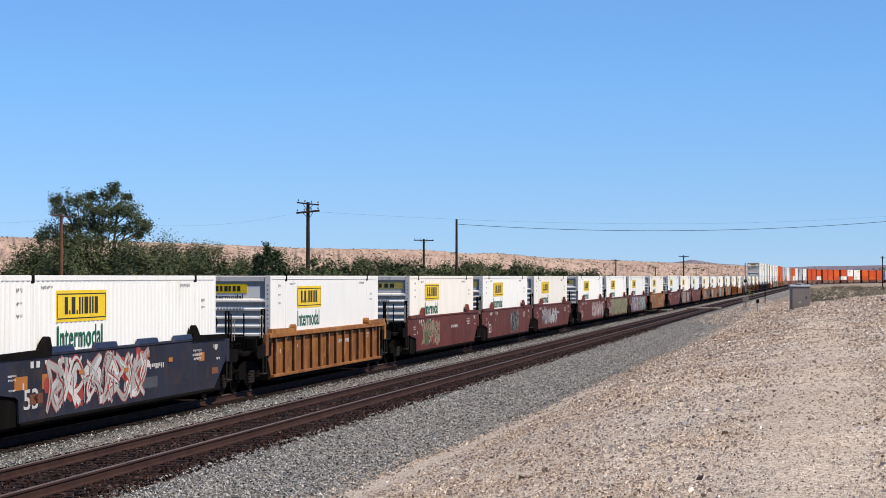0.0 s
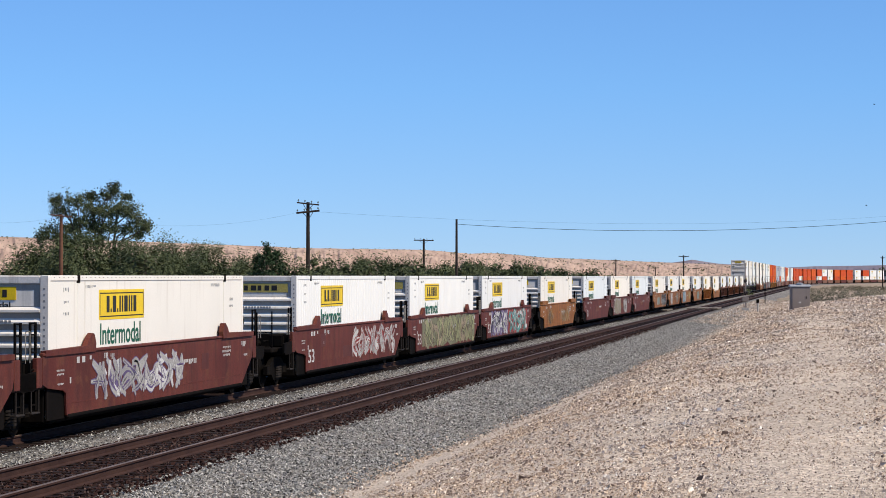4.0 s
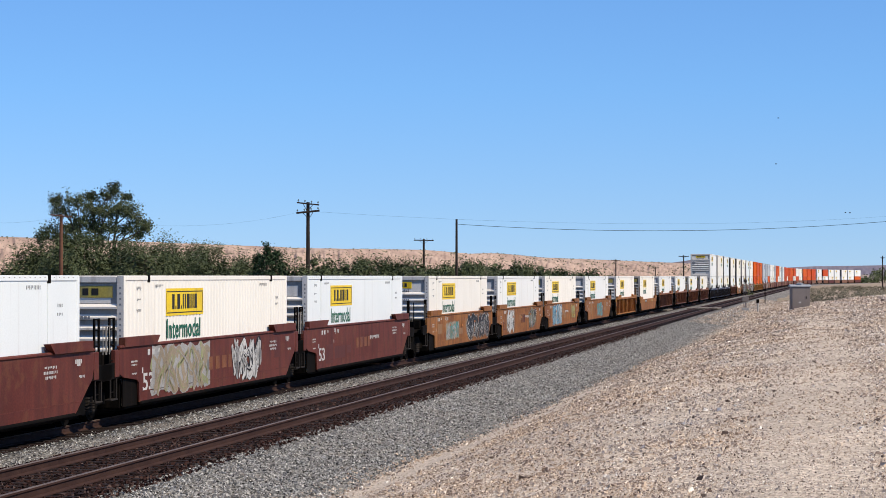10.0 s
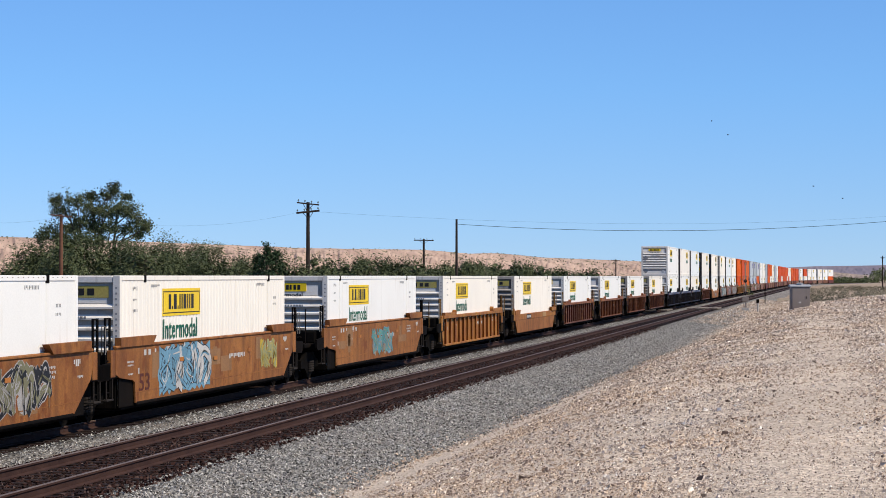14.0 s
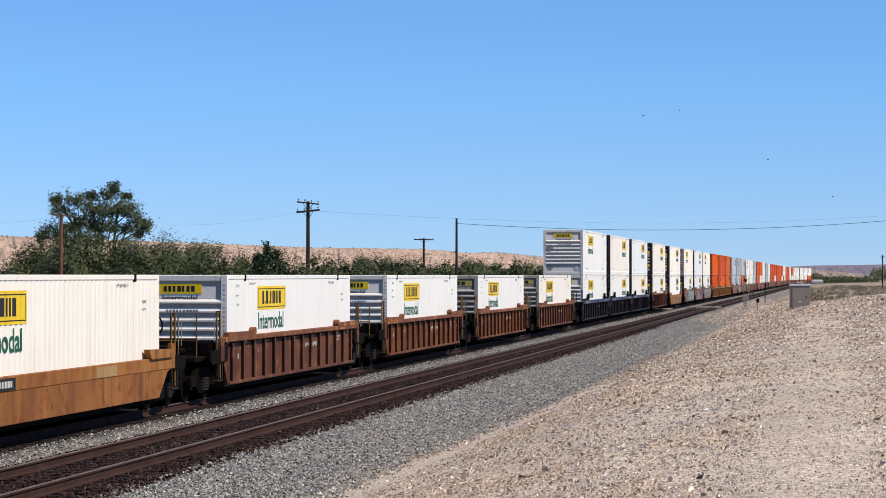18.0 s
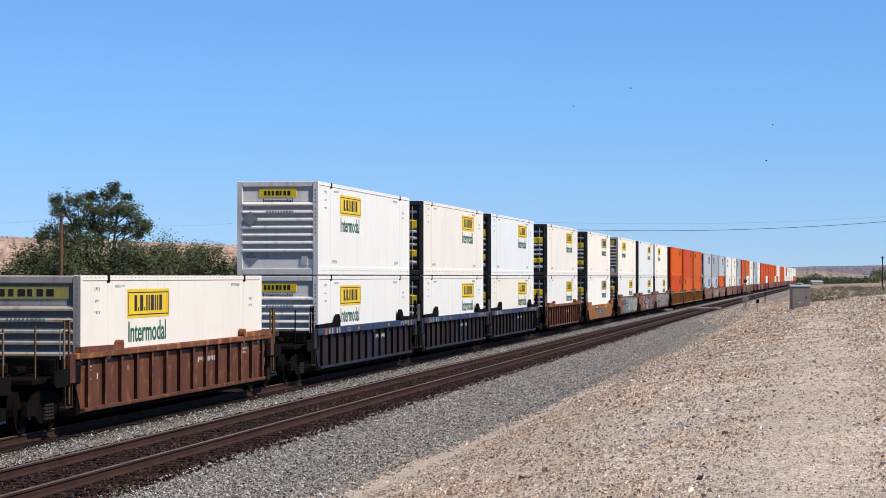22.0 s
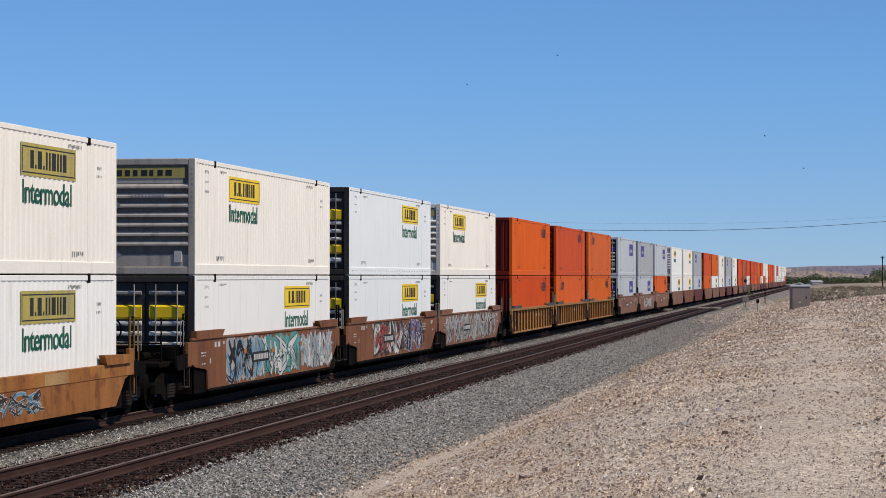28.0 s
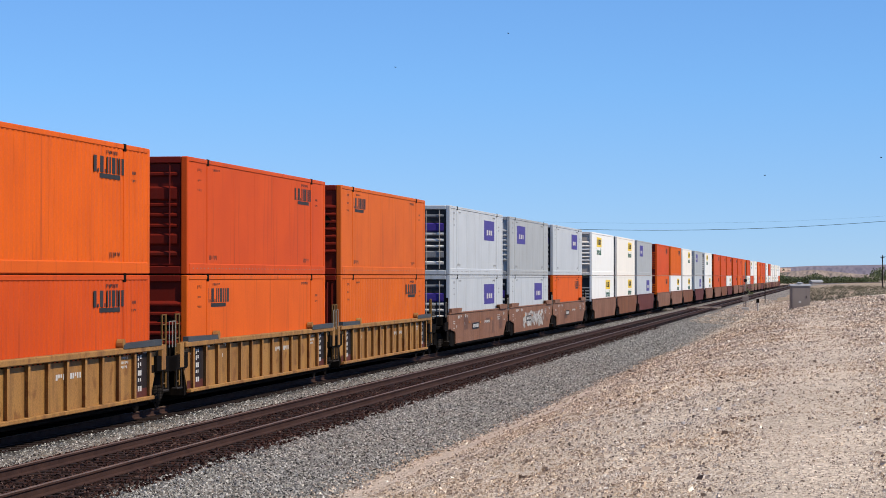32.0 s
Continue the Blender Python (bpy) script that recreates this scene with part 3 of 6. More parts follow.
def end_bars(n, w, h, seed):
    """The same on a wall facing -y."""
    rnd, sh, x = random.Random(seed), Shape(), -w / 2
    step = w / n
    for i in range(n):
        sh.box(x, x + step * rnd.uniform(0.5, 0.8), -0.004, 0, -h / 2, h / 2)
        x += step
    return sh


def post_marks():
    """Characters one above the other on a corner post's face."""
    sh = Shape()
    for k in range(11):
        z = 2.62 - 0.125 * k - (0.08 if k > 3 else 0.0)
        sh.box(-0.022, 0.022, -0.002, 0, z, z + 0.045)
    return sh


def framed_panel(w, h):
    sh = Shape()
    sh.box(0, 0.004, -w / 2, w / 2, -h / 2, h / 2)
    return sh


def panel_border(w, h):
    sh, k = Shape(), 0.024
    for y0, y1, z0, z1 in ((-w / 2 + 0.05, w / 2 - 0.05, h / 2 - 0.09, h / 2 - 0.09 + k), (-w / 2 + 0.05, w / 2 - 0.05, -h / 2 + 0.06, -h / 2 + 0.06 + k),
                           (-w / 2 + 0.05, -w / 2 + 0.085, -h / 2 + 0.1, h / 2 - 0.1), (w / 2 - 0.085, w / 2 - 0.05, -h / 2 + 0.1, h / 2 - 0.1)):
        sh.box(0.004, 0.007, y0, y1, z0, z1)
    return sh


def rail_box(x, y0, y1, z0, z1, t=0.05):
    return Shape().box(x - t, x + t, y0, y1, z0, z1, 0.012)


def dots():
    """The row of slots along a bottom rail."""
    sh, y = Shape(), -7.6
    while y < 7.6:
        sh.box(1.305, 1.309, y, y + 0.08, 0.135, 0.16)
        y += 0.36
    y = -7.7
    while y < 7.7:
        sh.box(1.295, 1.2965, y, y + 0.05, HIG - 0.05, HIG - 0.032)
        y += 0.3
    return sh


BRANDS = {"white": 0, "cream": 1, "cool": 2}


def nose_rib():
    """A pressed rib with a sloping upper face."""
    sh = Shape()
    sh.prism([(-0.075, -0.05), (0.0, -0.06), (0.0, 0.062), (-0.075, -0.005)], -1.12, 1.12)
    return sh


def door_panel(h):
    sh = Shape()
    k = min(0.05, h * 0.3)
    sh.prism([(-0.05, -h / 2 + k), (0.0, -h / 2), (0.0, h / 2), (-0.05, h / 2 - k)], -0.46, 0.46)
    return sh


def container(colour, wall="flat", mark="front", old=False, far=False):
    """A 53-foot box: its root stands at its middle, on its underside. mark: which end its sign is nearer to; its blank end is on that side, its doors on the other."""
    white, red = colour in BRANDS, colour in ("orange", "red", "pale")
    paint = WHITES[BRANDS[colour]] if white else {"orange": ORANGES[0], "red": ORANGES[1], "pale": ORANGES[2], "grey": GREY_PAINT, "slate": DARK_GREY}[colour]
    tone = {"white": "white", "cream": "cream-white", "cool": "cool white", "orange": "bright orange", "red": "red-orange", "pale": "faded orange", "grey": "light grey", "slate": "dull grey"}[colour]
    words = f"{tone} {'corrugated' if wall == 'corr' else 'smooth-sided'} steel container " + ("with yellow sign on its side" if white else "with purple sign on its side" if colour in ("grey", "slate") else "with small black lettering")
    root = tagged(new("shipping_container"), words, "container", "containers on the train")
    p = lambda name, make, mat, label="", at=None, k="": part(name, shared((name, k, mat.name), lambda: make().data(name, mat)), root, label, at)
    small = lambda *a, **k: tagged(p(*a, **k), kind="stuff")
    side = corrugated if wall == "corr" else flat_wall
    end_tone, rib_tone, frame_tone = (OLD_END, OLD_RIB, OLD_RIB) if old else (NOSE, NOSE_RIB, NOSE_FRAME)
    skin = 1.2855 if wall == "corr" else 1.2768
    p("side_wall", lambda: side(1), paint, k=wall + "1")
    p("side_wall", lambda: side(-1), paint, k=wall + "0")
    p("roof", lambda: Shape().box(-1.25, 1.25, -7.95, 7.95, HIG - 0.05, HIG - 0.005, 0.02), paint)
    if not far:
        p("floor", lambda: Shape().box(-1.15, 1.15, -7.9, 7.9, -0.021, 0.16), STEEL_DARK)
    sgn = -1 if mark == "front" else 1
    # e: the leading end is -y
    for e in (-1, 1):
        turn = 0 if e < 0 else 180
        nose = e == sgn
        if nose:
            p("end_wall", lambda: Shape().box(-1.14, 1.14, -8.02, -7.93, 0.2, HIG - 0.16), end_tone if white else RED_END_SHADE if red else paint, at=pose(0, 0, 0, 0, 0, turn))
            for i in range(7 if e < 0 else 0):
                p("rib", nose_rib, rib_tone if white else RED_END_SHADE if red else paint, at=pose(0, -8.02, 0.78 + i * 0.24))
        else:
            p("door_frame", lambda: Shape().box(-1.14, 1.14, -7.96, -7.92, 0.2, HIG - 0.16), DOOR_DARK if white else RED_END_SHADE if red else paint, at=pose(0, 0, 0, 0, 0, turn))
            if e < 0 and not far:
                for sx in (-1, 1):
                    d = p("door", lambda: Shape().box(-0.545, 0.545, -8.0, -7.96, 0.22, HIG - 0.18, 0.008), DOOR_DARK if white or colour in ("grey", "slate") else RED_END_SHADE, at=pose(sx * 0.56, 0, 0))
                    for z, h, m in ((2.48, 0.12, DOOR_GREY), (2.0, 0.36, YELLOW if white else PURPLE_INK if colour in ("grey", "slate") else paint), (1.72, 0.12, DOOR_PALE), (1.46, 0.12, DOOR_PALE), (1.2, 0.11, DOOR_PALE), (0.86, 0.3, YELLOW if white else DOOR_GREY), (0.5, 0.16, DOOR_PALE)):
                        if m == YELLOW and z < 1 and sx < 0:
                            m = DOOR_GREY
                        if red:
                            m = RED_END_SHADE
                        if red and wall == "corr":
                            continue
                        part("door_rib", shared(("door_rib", h, m.name), lambda: door_panel(h).data("door_rib", m)), d, "", pose(0, -8.0, z))
                    for x in (-0.42, -0.14, 0.14, 0.42) if red and wall == "corr" else ():
                        part("door_rib", shared("upright_rib", lambda: Shape().box(-0.045, 0.045, -0.04, 0.01, 0.3, HIG - 0.26, 0.015).data("door_rib", RED_END_SHADE)), d, "", pose(x, -8.0, 0))
                    for x in (-0.28, 0.28):
                        part("lock_rod", shared(("lock_rod", red), lambda: Shape().tube((0, -8.075, 0.25), (0, -8.075, HIG - 0.22), 0.02, n=6).data("lock_rod", RED_END_SHADE if red else PALE_ROD)), d, "", pose(x, 0, 0))
            elif e < 0:
                p("door_rib", ribs, DOOR_GREY if white else paint)
        post = (frame_tone if nose else DOOR_DARK) if white else RED_END_SHADE if red else paint
        for sx in (-1, 1):
            p("corner_post", lambda: Shape().box(-0.085, 0.085, -0.085, 0.085, 0.0, HIG, 0.02), paint, at=pose(sx * 1.21, e * 7.985, 0))
            if white and e < 0 and not far:
                p("post_face", lambda: Shape().box(-0.08, 0.08, -0.006, 0.004, 0.01, HIG - 0.01), frame_tone if nose else DOOR_DARK, at=pose(sx * 1.21, -8.07, 0))
        if far and e > 0:
            continue
        p("end_header", lambda: Shape().box(-1.12, 1.12, -8.07, -7.93, HIG - 0.17, HIG - 0.003, 0.02), post, at=pose(0, 0, 0, 0, 0, turn))
        p("end_sill", lambda: Shape().box(-1.12, 1.12, -8.07, -7.93, 0.005, 0.2, 0.02), post, at=pose(0, 0, 0, 0, 0, turn))
    for sx in (-1, 1):
        p("bottom_rail", lambda: Shape().box(-0.05, 0.05, -7.9, 7.9, 0.0, 0.27, 0.02), paint, at=pose(sx * 1.255, 0, 0))
        p("top_rail", lambda: rail_box(0, -7.9, 7.9, HIG - 0.115, HIG, 0.045), paint, at=pose(sx * 1.25, 0, 0))
    if not far:
        for y in (-6.1, 6.1):
            p("side_post", lambda: Shape().box(1.27, 1.29, -0.07, 0.07, 0.27, HIG - 0.1, 0.006), paint, at=pose(0, y, 0))
            p("lifting_notch", lambda: Shape().box(1.26, 1.303, -0.09, 0.09, HIG - 0.16, HIG + 0.012, 0.01), STEEL_DARK, "dark lifting slot", pose(0, y, 0))
            p("corner_casting", lambda: Shape().box(1.12, 1.3, -0.09, 0.09, -0.025, 0.09, 0.01), STEEL_DARK, "", pose(0, y, 0))
        if wall == "flat":
            small("slot_row", dots, GALV)
        small("number_mark", lambda: marks([(-5.5, 0.42, 7, 0.85, 0.12), (5.4, 0.42, 6, 0.8, 0.12), (5.2, 2.68, 10, 0.9, 0.08), (-6.85, 2.62, 4, 0.4, 0.09), (-6.85, 2.36, 4, 0.36, 0.06), (-6.85, 2.12, 4, 0.4, 0.06), (-5.2, 2.68, 9, 0.75, 0.06), (6.85, 2.3, 4, 0.36, 0.07), (6.85, 2.12, 4, 0.4, 0.06)], 0.42), DOOR_GREY if white or colour in ("grey", "slate") else BLACK_INK, "", pose(skin, 0, 0))
    if white:
        y = -2.95 if sgn < 0 else 3.5
        film_mat = OLD_YELLOW if wall == "corr" and mark == "rear" else YELLOW
        p("sign_panel", lambda: framed_panel(3.4, 0.66), film_mat, "yellow sign panel", pose(skin, y, HIG - 0.64))
        small("sign_mark", sign_mark, BLACK_INK, "black bars on the sign", pose(skin + 0.005, y, HIG - 0.63))
        if not far:
            p("sign_border", lambda: panel_border(3.4, 0.66), BLACK_INK, "", pose(skin, y, HIG - 0.64))
        part("lettering", shared("word", lambda: lettering("Intermodal", 0.47, 3.05, GREEN_INK)), root, "green lettering", pose(skin + 0.004, y - 0.1, HIG - 1.28))
        if sgn < 0:
            band = old or wall == "corr"
            wide = 1.02 if band else 0.6
            p("end_sign", lambda: Shape().box(-wide, wide, -8.045, -8.022, HIG - 0.5, HIG - 0.23, 0.006), OLD_YELLOW if band else film_mat, "yellow sign on the end", k=f"{wide}")
            small("end_sign_mark", lambda: end_bars(7, wide * 1.45, 0.15, 9), BLACK_INK, "", pose(0, -8.046, HIG - 0.365), k=f"{wide}")
            if not far:
                if not band:
                    part("end_lettering", shared("end word", lambda: lettering("Intermodal", 0.13, 0.95, BLACK_INK)), root, "small black lettering", pose(0, -8.033, HIG - 0.6, 0, 0, -90))
                for z in (1.75, 0.5):
                    p("placard", lambda: Shape().box(-0.17, 0.17, -0.012, 0, -0.17, 0.17), DOOR_GREY, "grey diamond placard", pose(-0.86, -8.097 if z > 1 else -8.034, z, 0, 45, 0))
                small("post_mark", post_marks, DOOR_GREY, "", pose(1.21, -8.077, 0))
                # Two added sheets put the end's lighter, sunlit areas into colour.
                p("top_sheet", lambda: Shape().box(-1.12, 0.98, -8.03, -8.015, 2.29, 2.62, 0.005), rib_tone, "added pale sheet for the sunlit top of the end")
                p("low_sheet", lambda: Shape().box(-1.12, 1.12, -8.032, -8.015, 0.2, 0.5, 0.006), rib_tone, "added pale sheet for the sunlit foot of the end")
                small("end_number", lambda: end_bars(10, 0.9, 0.06, 4), DOOR_GREY, "", pose(0.1, -8.097, 1.975))
                p("document_box", lambda: Shape().box(0.74, 0.95, -8.06, -8.02, 0.3, 0.6, 0.01), WHITE_INK, "pale box low on the end")
    elif colour in ("grey", "slate"):
        y = sgn * 3.6
        p("sign_panel", lambda: framed_panel(3.3, 0.92), PURPLE_INK, "purple sign panel", pose(skin, y, HIG - 0.86))
        small("sign_mark", lambda: bars(3, 2.1, 0.26, 12), WHITE_INK, "", pose(skin + 0.005, y + 0.2, HIG - 0.95))
    else:
        y = sgn * 5.0
        small("sign_mark", lambda: bars(9, 1.5, 0.16, 6, 0.95), BLACK_INK, "small black bars", pose(skin, y, HIG - 0.52))
        p("sign_line", lambda: Shape().box(0, 0.004, -0.75, 0.75, -0.05, 0.05), BLACK_INK, "black line under the bars", pose(skin, y, HIG - 0.77))
        if not far and sgn < 0:
            p("placard", lambda: Shape().box(-0.17, 0.17, -0.012, 0, -0.17, 0.17), STEEL_DARK, "dark diamond placard", pose(0.75, -8.062, 1.75, 0, 45, 0))
    return root


# ---- well cars ----
def side_plate(sign):
    a, b = (1.36, 1.40) if sign > 0 else (-1.40, -1.36)
    return Shape().prism([(-7.2, 0.34), (7.5, 0.34), (8.15, 0.74), (8.62, 1.02), (8.72, 1.25), (8.72, 1.62), (-8.72, 1.62), (-8.72, 1.04), (-8.4, 0.95), (-7.4, 0.86), (-7.25, 0.8)], a, b)


def low_plate(sign):
    a, b = (1.36, 1.40) if sign > 0 else (-1.40, -1.36)
    return Shape().prism([(-7.7, 0.34), (7.7, 0.34), (8.4, 0.92), (8.72, 1.0), (8.72, 1.26), (-8.72, 1.26), (-8.72, 1.0), (-8.4, 0.92)], a, b)


def rib_plate(sign):
    a, b = (1.28, 1.31) if sign > 0 else (-1.31, -1.28)
    return Shape().prism([(-8.1, 0.38), (8.1, 0.38), (8.5, 1.0), (8.5, 1.42), (-8.5, 1.42), (-8.5, 1.0)], a, b)


def wheel():
    sh = Shape()
    sh.tube((-0.07, 0, 0), (0.065, 0, 0), 0.455, n=20)
    sh.tube((-0.10, 0, 0), (-0.07, 0, 0), 0.48, n=20)
    sh.tube((0.065, 0, 0), (0.08, 0, 0), 0.36, n=16)
    sh.tube((0.07, 0, 0), (0.16, 0, 0), 0.11, n=10)
    return sh


def side_frame():
    sh = Shape()
    sh.prism([(-1.2, 0.38), (-0.7, 0.38), (-0.42, 0.2), (0.42, 0.2), (0.7, 0.38), (1.2, 0.38), (1.2, 0.62), (0.85, 0.66), (0.5, 0.86), (-0.5, 0.86), (-0.85, 0.66), (-1.2, 0.62)], -0.06, 0.06)
    return sh


def springs():
    sh = Shape()
    for y in (-0.17, 0.0, 0.17):
        for k in range(5):
            z = 0.27 + k * 0.07
            sh.tube((0.08, y, z), (0.08, y, z + 0.045), 0.075, n=8)
    return sh


def brake_wheel():
    sh, n, r = Shape(), 18, 0.28
    ring = [(r * math.cos(2 * math.pi * i / n), 0.0, 1.98 + r * math.sin(2 * math.pi * i / n)) for i in range(n)]
    for i in range(n):
        sh.tube(ring[i], ring[(i + 1) % n], 0.022, n=5, caps=False)
    for i in range(0, n, 3):
        sh.tube((0, 0, 1.98), ring[i], 0.014, n=4, caps=False)
    return sh.box(-0.14, 0.14, -0.2, -0.02, 1.14, 2.1, 0.03)


def truck(car, y, far=False):
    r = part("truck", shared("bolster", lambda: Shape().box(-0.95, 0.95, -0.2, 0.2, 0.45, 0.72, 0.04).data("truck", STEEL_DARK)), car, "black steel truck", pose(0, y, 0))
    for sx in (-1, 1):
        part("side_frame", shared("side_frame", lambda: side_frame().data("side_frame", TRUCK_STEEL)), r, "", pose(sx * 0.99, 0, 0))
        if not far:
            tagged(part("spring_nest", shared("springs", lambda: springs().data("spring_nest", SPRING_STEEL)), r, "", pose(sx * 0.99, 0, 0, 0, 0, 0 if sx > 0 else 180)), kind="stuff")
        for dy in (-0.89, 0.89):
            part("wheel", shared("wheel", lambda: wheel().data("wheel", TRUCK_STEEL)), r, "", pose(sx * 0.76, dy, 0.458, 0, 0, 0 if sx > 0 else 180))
    for dy in () if far else (-0.89, 0.89):
        part("axle", shared("axle", lambda: Shape().tube((-0.7, 0, 0.458), (0.7, 0, 0.458), 0.08, n=8).data("axle", STEEL_DARK)), r, "", pose(0, dy, 0))


def graffiti(seed, w, h, fill, edge, extra, letters, ground=""):
    """Spray paint on a wall facing +x: a patch of ground colour, then fat curling strokes with an edge, in thin layers."""
    rnd, sh = random.Random(seed), Shape()

    def curl(pts, n=7):
        out = []
        ext = [pts[0]] + pts + [pts[-1]]
        for i in range(1, len(ext) - 2):
            p0, p1, p2, p3 = ext[i - 1:i + 3]
            for k in range(n):
                t = k / n
                out.append(tuple(0.5 * (2 * p1[d] + (p2[d] - p0[d]) * t + (2 * p0[d] - 5 * p1[d] + 4 * p2[d] - p3[d]) * t * t + (3 * p1[d] - p0[d] - 3 * p2[d] + p3[d]) * t ** 3) for d in (0, 1)))
        return out + [pts[-1]]

    def stroke(pts, r, x, slot):
        left, right = [], []
        for i, (y, z) in enumerate(pts):
            a, b = pts[max(i - 1, 0)], pts[min(i + 1, len(pts) - 1)]
            dy, dz = b[0] - a[0], b[1] - a[1]
            d = math.hypot(dy, dz) or 1.0
            k = r * (0.75 + 0.5 * math.sin(math.pi * i / (len(pts) - 1)))
            left.append((y - dz / d * k, z + dy / d * k))
            right.append((y + dz / d * k, z - dy / d * k))
        lim = lambda p: (x, max(min(p[0], w * 0.53), -w * 0.53), max(min(p[1], h * 0.5), -h * 0.5))
        for i in range(len(pts) - 1):
            sh.face([lim(left[i]), lim(right[i]), lim(right[i + 1]), lim(left[i + 1])], slot)

    if ground:
        n = 22
        top = [(0.004, -w / 2 + w * i / n, h * rnd.uniform(0.36, 0.5)) for i in range(n + 1)]
        low = [(0.004, -w / 2 + w * i / n, -h * rnd.uniform(0.36, 0.5)) for i in range(n + 1)]
        for i in range(n):
            sh.face([low[i], low[i + 1], top[i + 1], top[i]], 3)
    step, lift = w * 0.94 / letters, 0.0
    for i in range(letters * 2):
        # soft cloud of overspray behind the letters
        cy, cz, n = rnd.uniform(-0.48, 0.48) * w, rnd.uniform(-0.3, 0.3) * h, 9
        rr = rnd.uniform(0.12, 0.26) * h
        blob = [(0.003 + 0.00002 * i, max(min(cy + rr * 1.5 * rnd.uniform(0.7, 1.2) * math.cos(6.283 * k / n), w * 0.53), -w * 0.53), max(min(cz + rr * rnd.uniform(0.7, 1.2) * math.sin(6.283 * k / n), h * 0.5), -h * 0.5)) for k in range(n)]
        sh.face(blob, 3 if i % 3 else 2)
    for i in range(letters):
        cy = -0.47 * w + (i + 0.5) * step
        for j in range(rnd.choice((4, 5, 6))):
            m = rnd.choice((3, 4, 4))
            pts = [(cy + rnd.uniform(-0.55, 0.55) * step, (-0.44 + 0.88 * (k / (m - 1))) * h * rnd.uniform(0.75, 1.05)) for k in range(m)]
            if rnd.random() < 0.35:
                pts = [(cy + (k / (m - 1) - 0.5) * 1.2 * step, rnd.uniform(-0.42, 0.42) * h) for k in range(m)]
            pts = curl(pts)
            r = h * rnd.uniform(0.035, 0.085)
            lift += 0.00004
            stroke(pts, r + 0.022 * h, 0.006 + lift, 1)
            stroke(pts, r, 0.0085 + lift, 0 if rnd.random() < 0.7 else 2)
            for q in range(rnd.choice((1, 2, 2))):
                a = rnd.randrange(1, 8)
                side = rnd.uniform(-0.6, 0.6)
                stroke([(p + r * side, q_ + r * side * 0.5) for p, q_ in pts[a:a + 9]], r * rnd.uniform(0.12, 0.3), 0.0125 + lift, rnd.choice((1, 2, 2, 3)))
        for j in range(2):
            # thin loose lines and drips
            y = cy + rnd.uniform(-0.5, 0.5) * step
            stroke([(y + rnd.uniform(-0.03, 0.03), h * (0.1 - 0.12 * k)) for k in range(rnd.choice((3, 4, 5)))], h * 0.012, 0.016 + lift, rnd.choice((1, 2, 3)))
    return sh.data("graffiti", SPRAY[fill], SPRAY[edge], SPRAY[extra or edge], SPRAY[ground or edge])


CAR_WORDS = {"maroon": "maroon", "brown": "rusty brown", "orange": "rust-stained orange-brown", "stained": "heavily stained orange-brown", "russet": "rust-streaked russet", "gold": "faded golden-brown", "blue": "dark blue-grey", "rust": "dark rust-brown", "tan": "dirty yellow-tan", "dust": "dusty brown"}


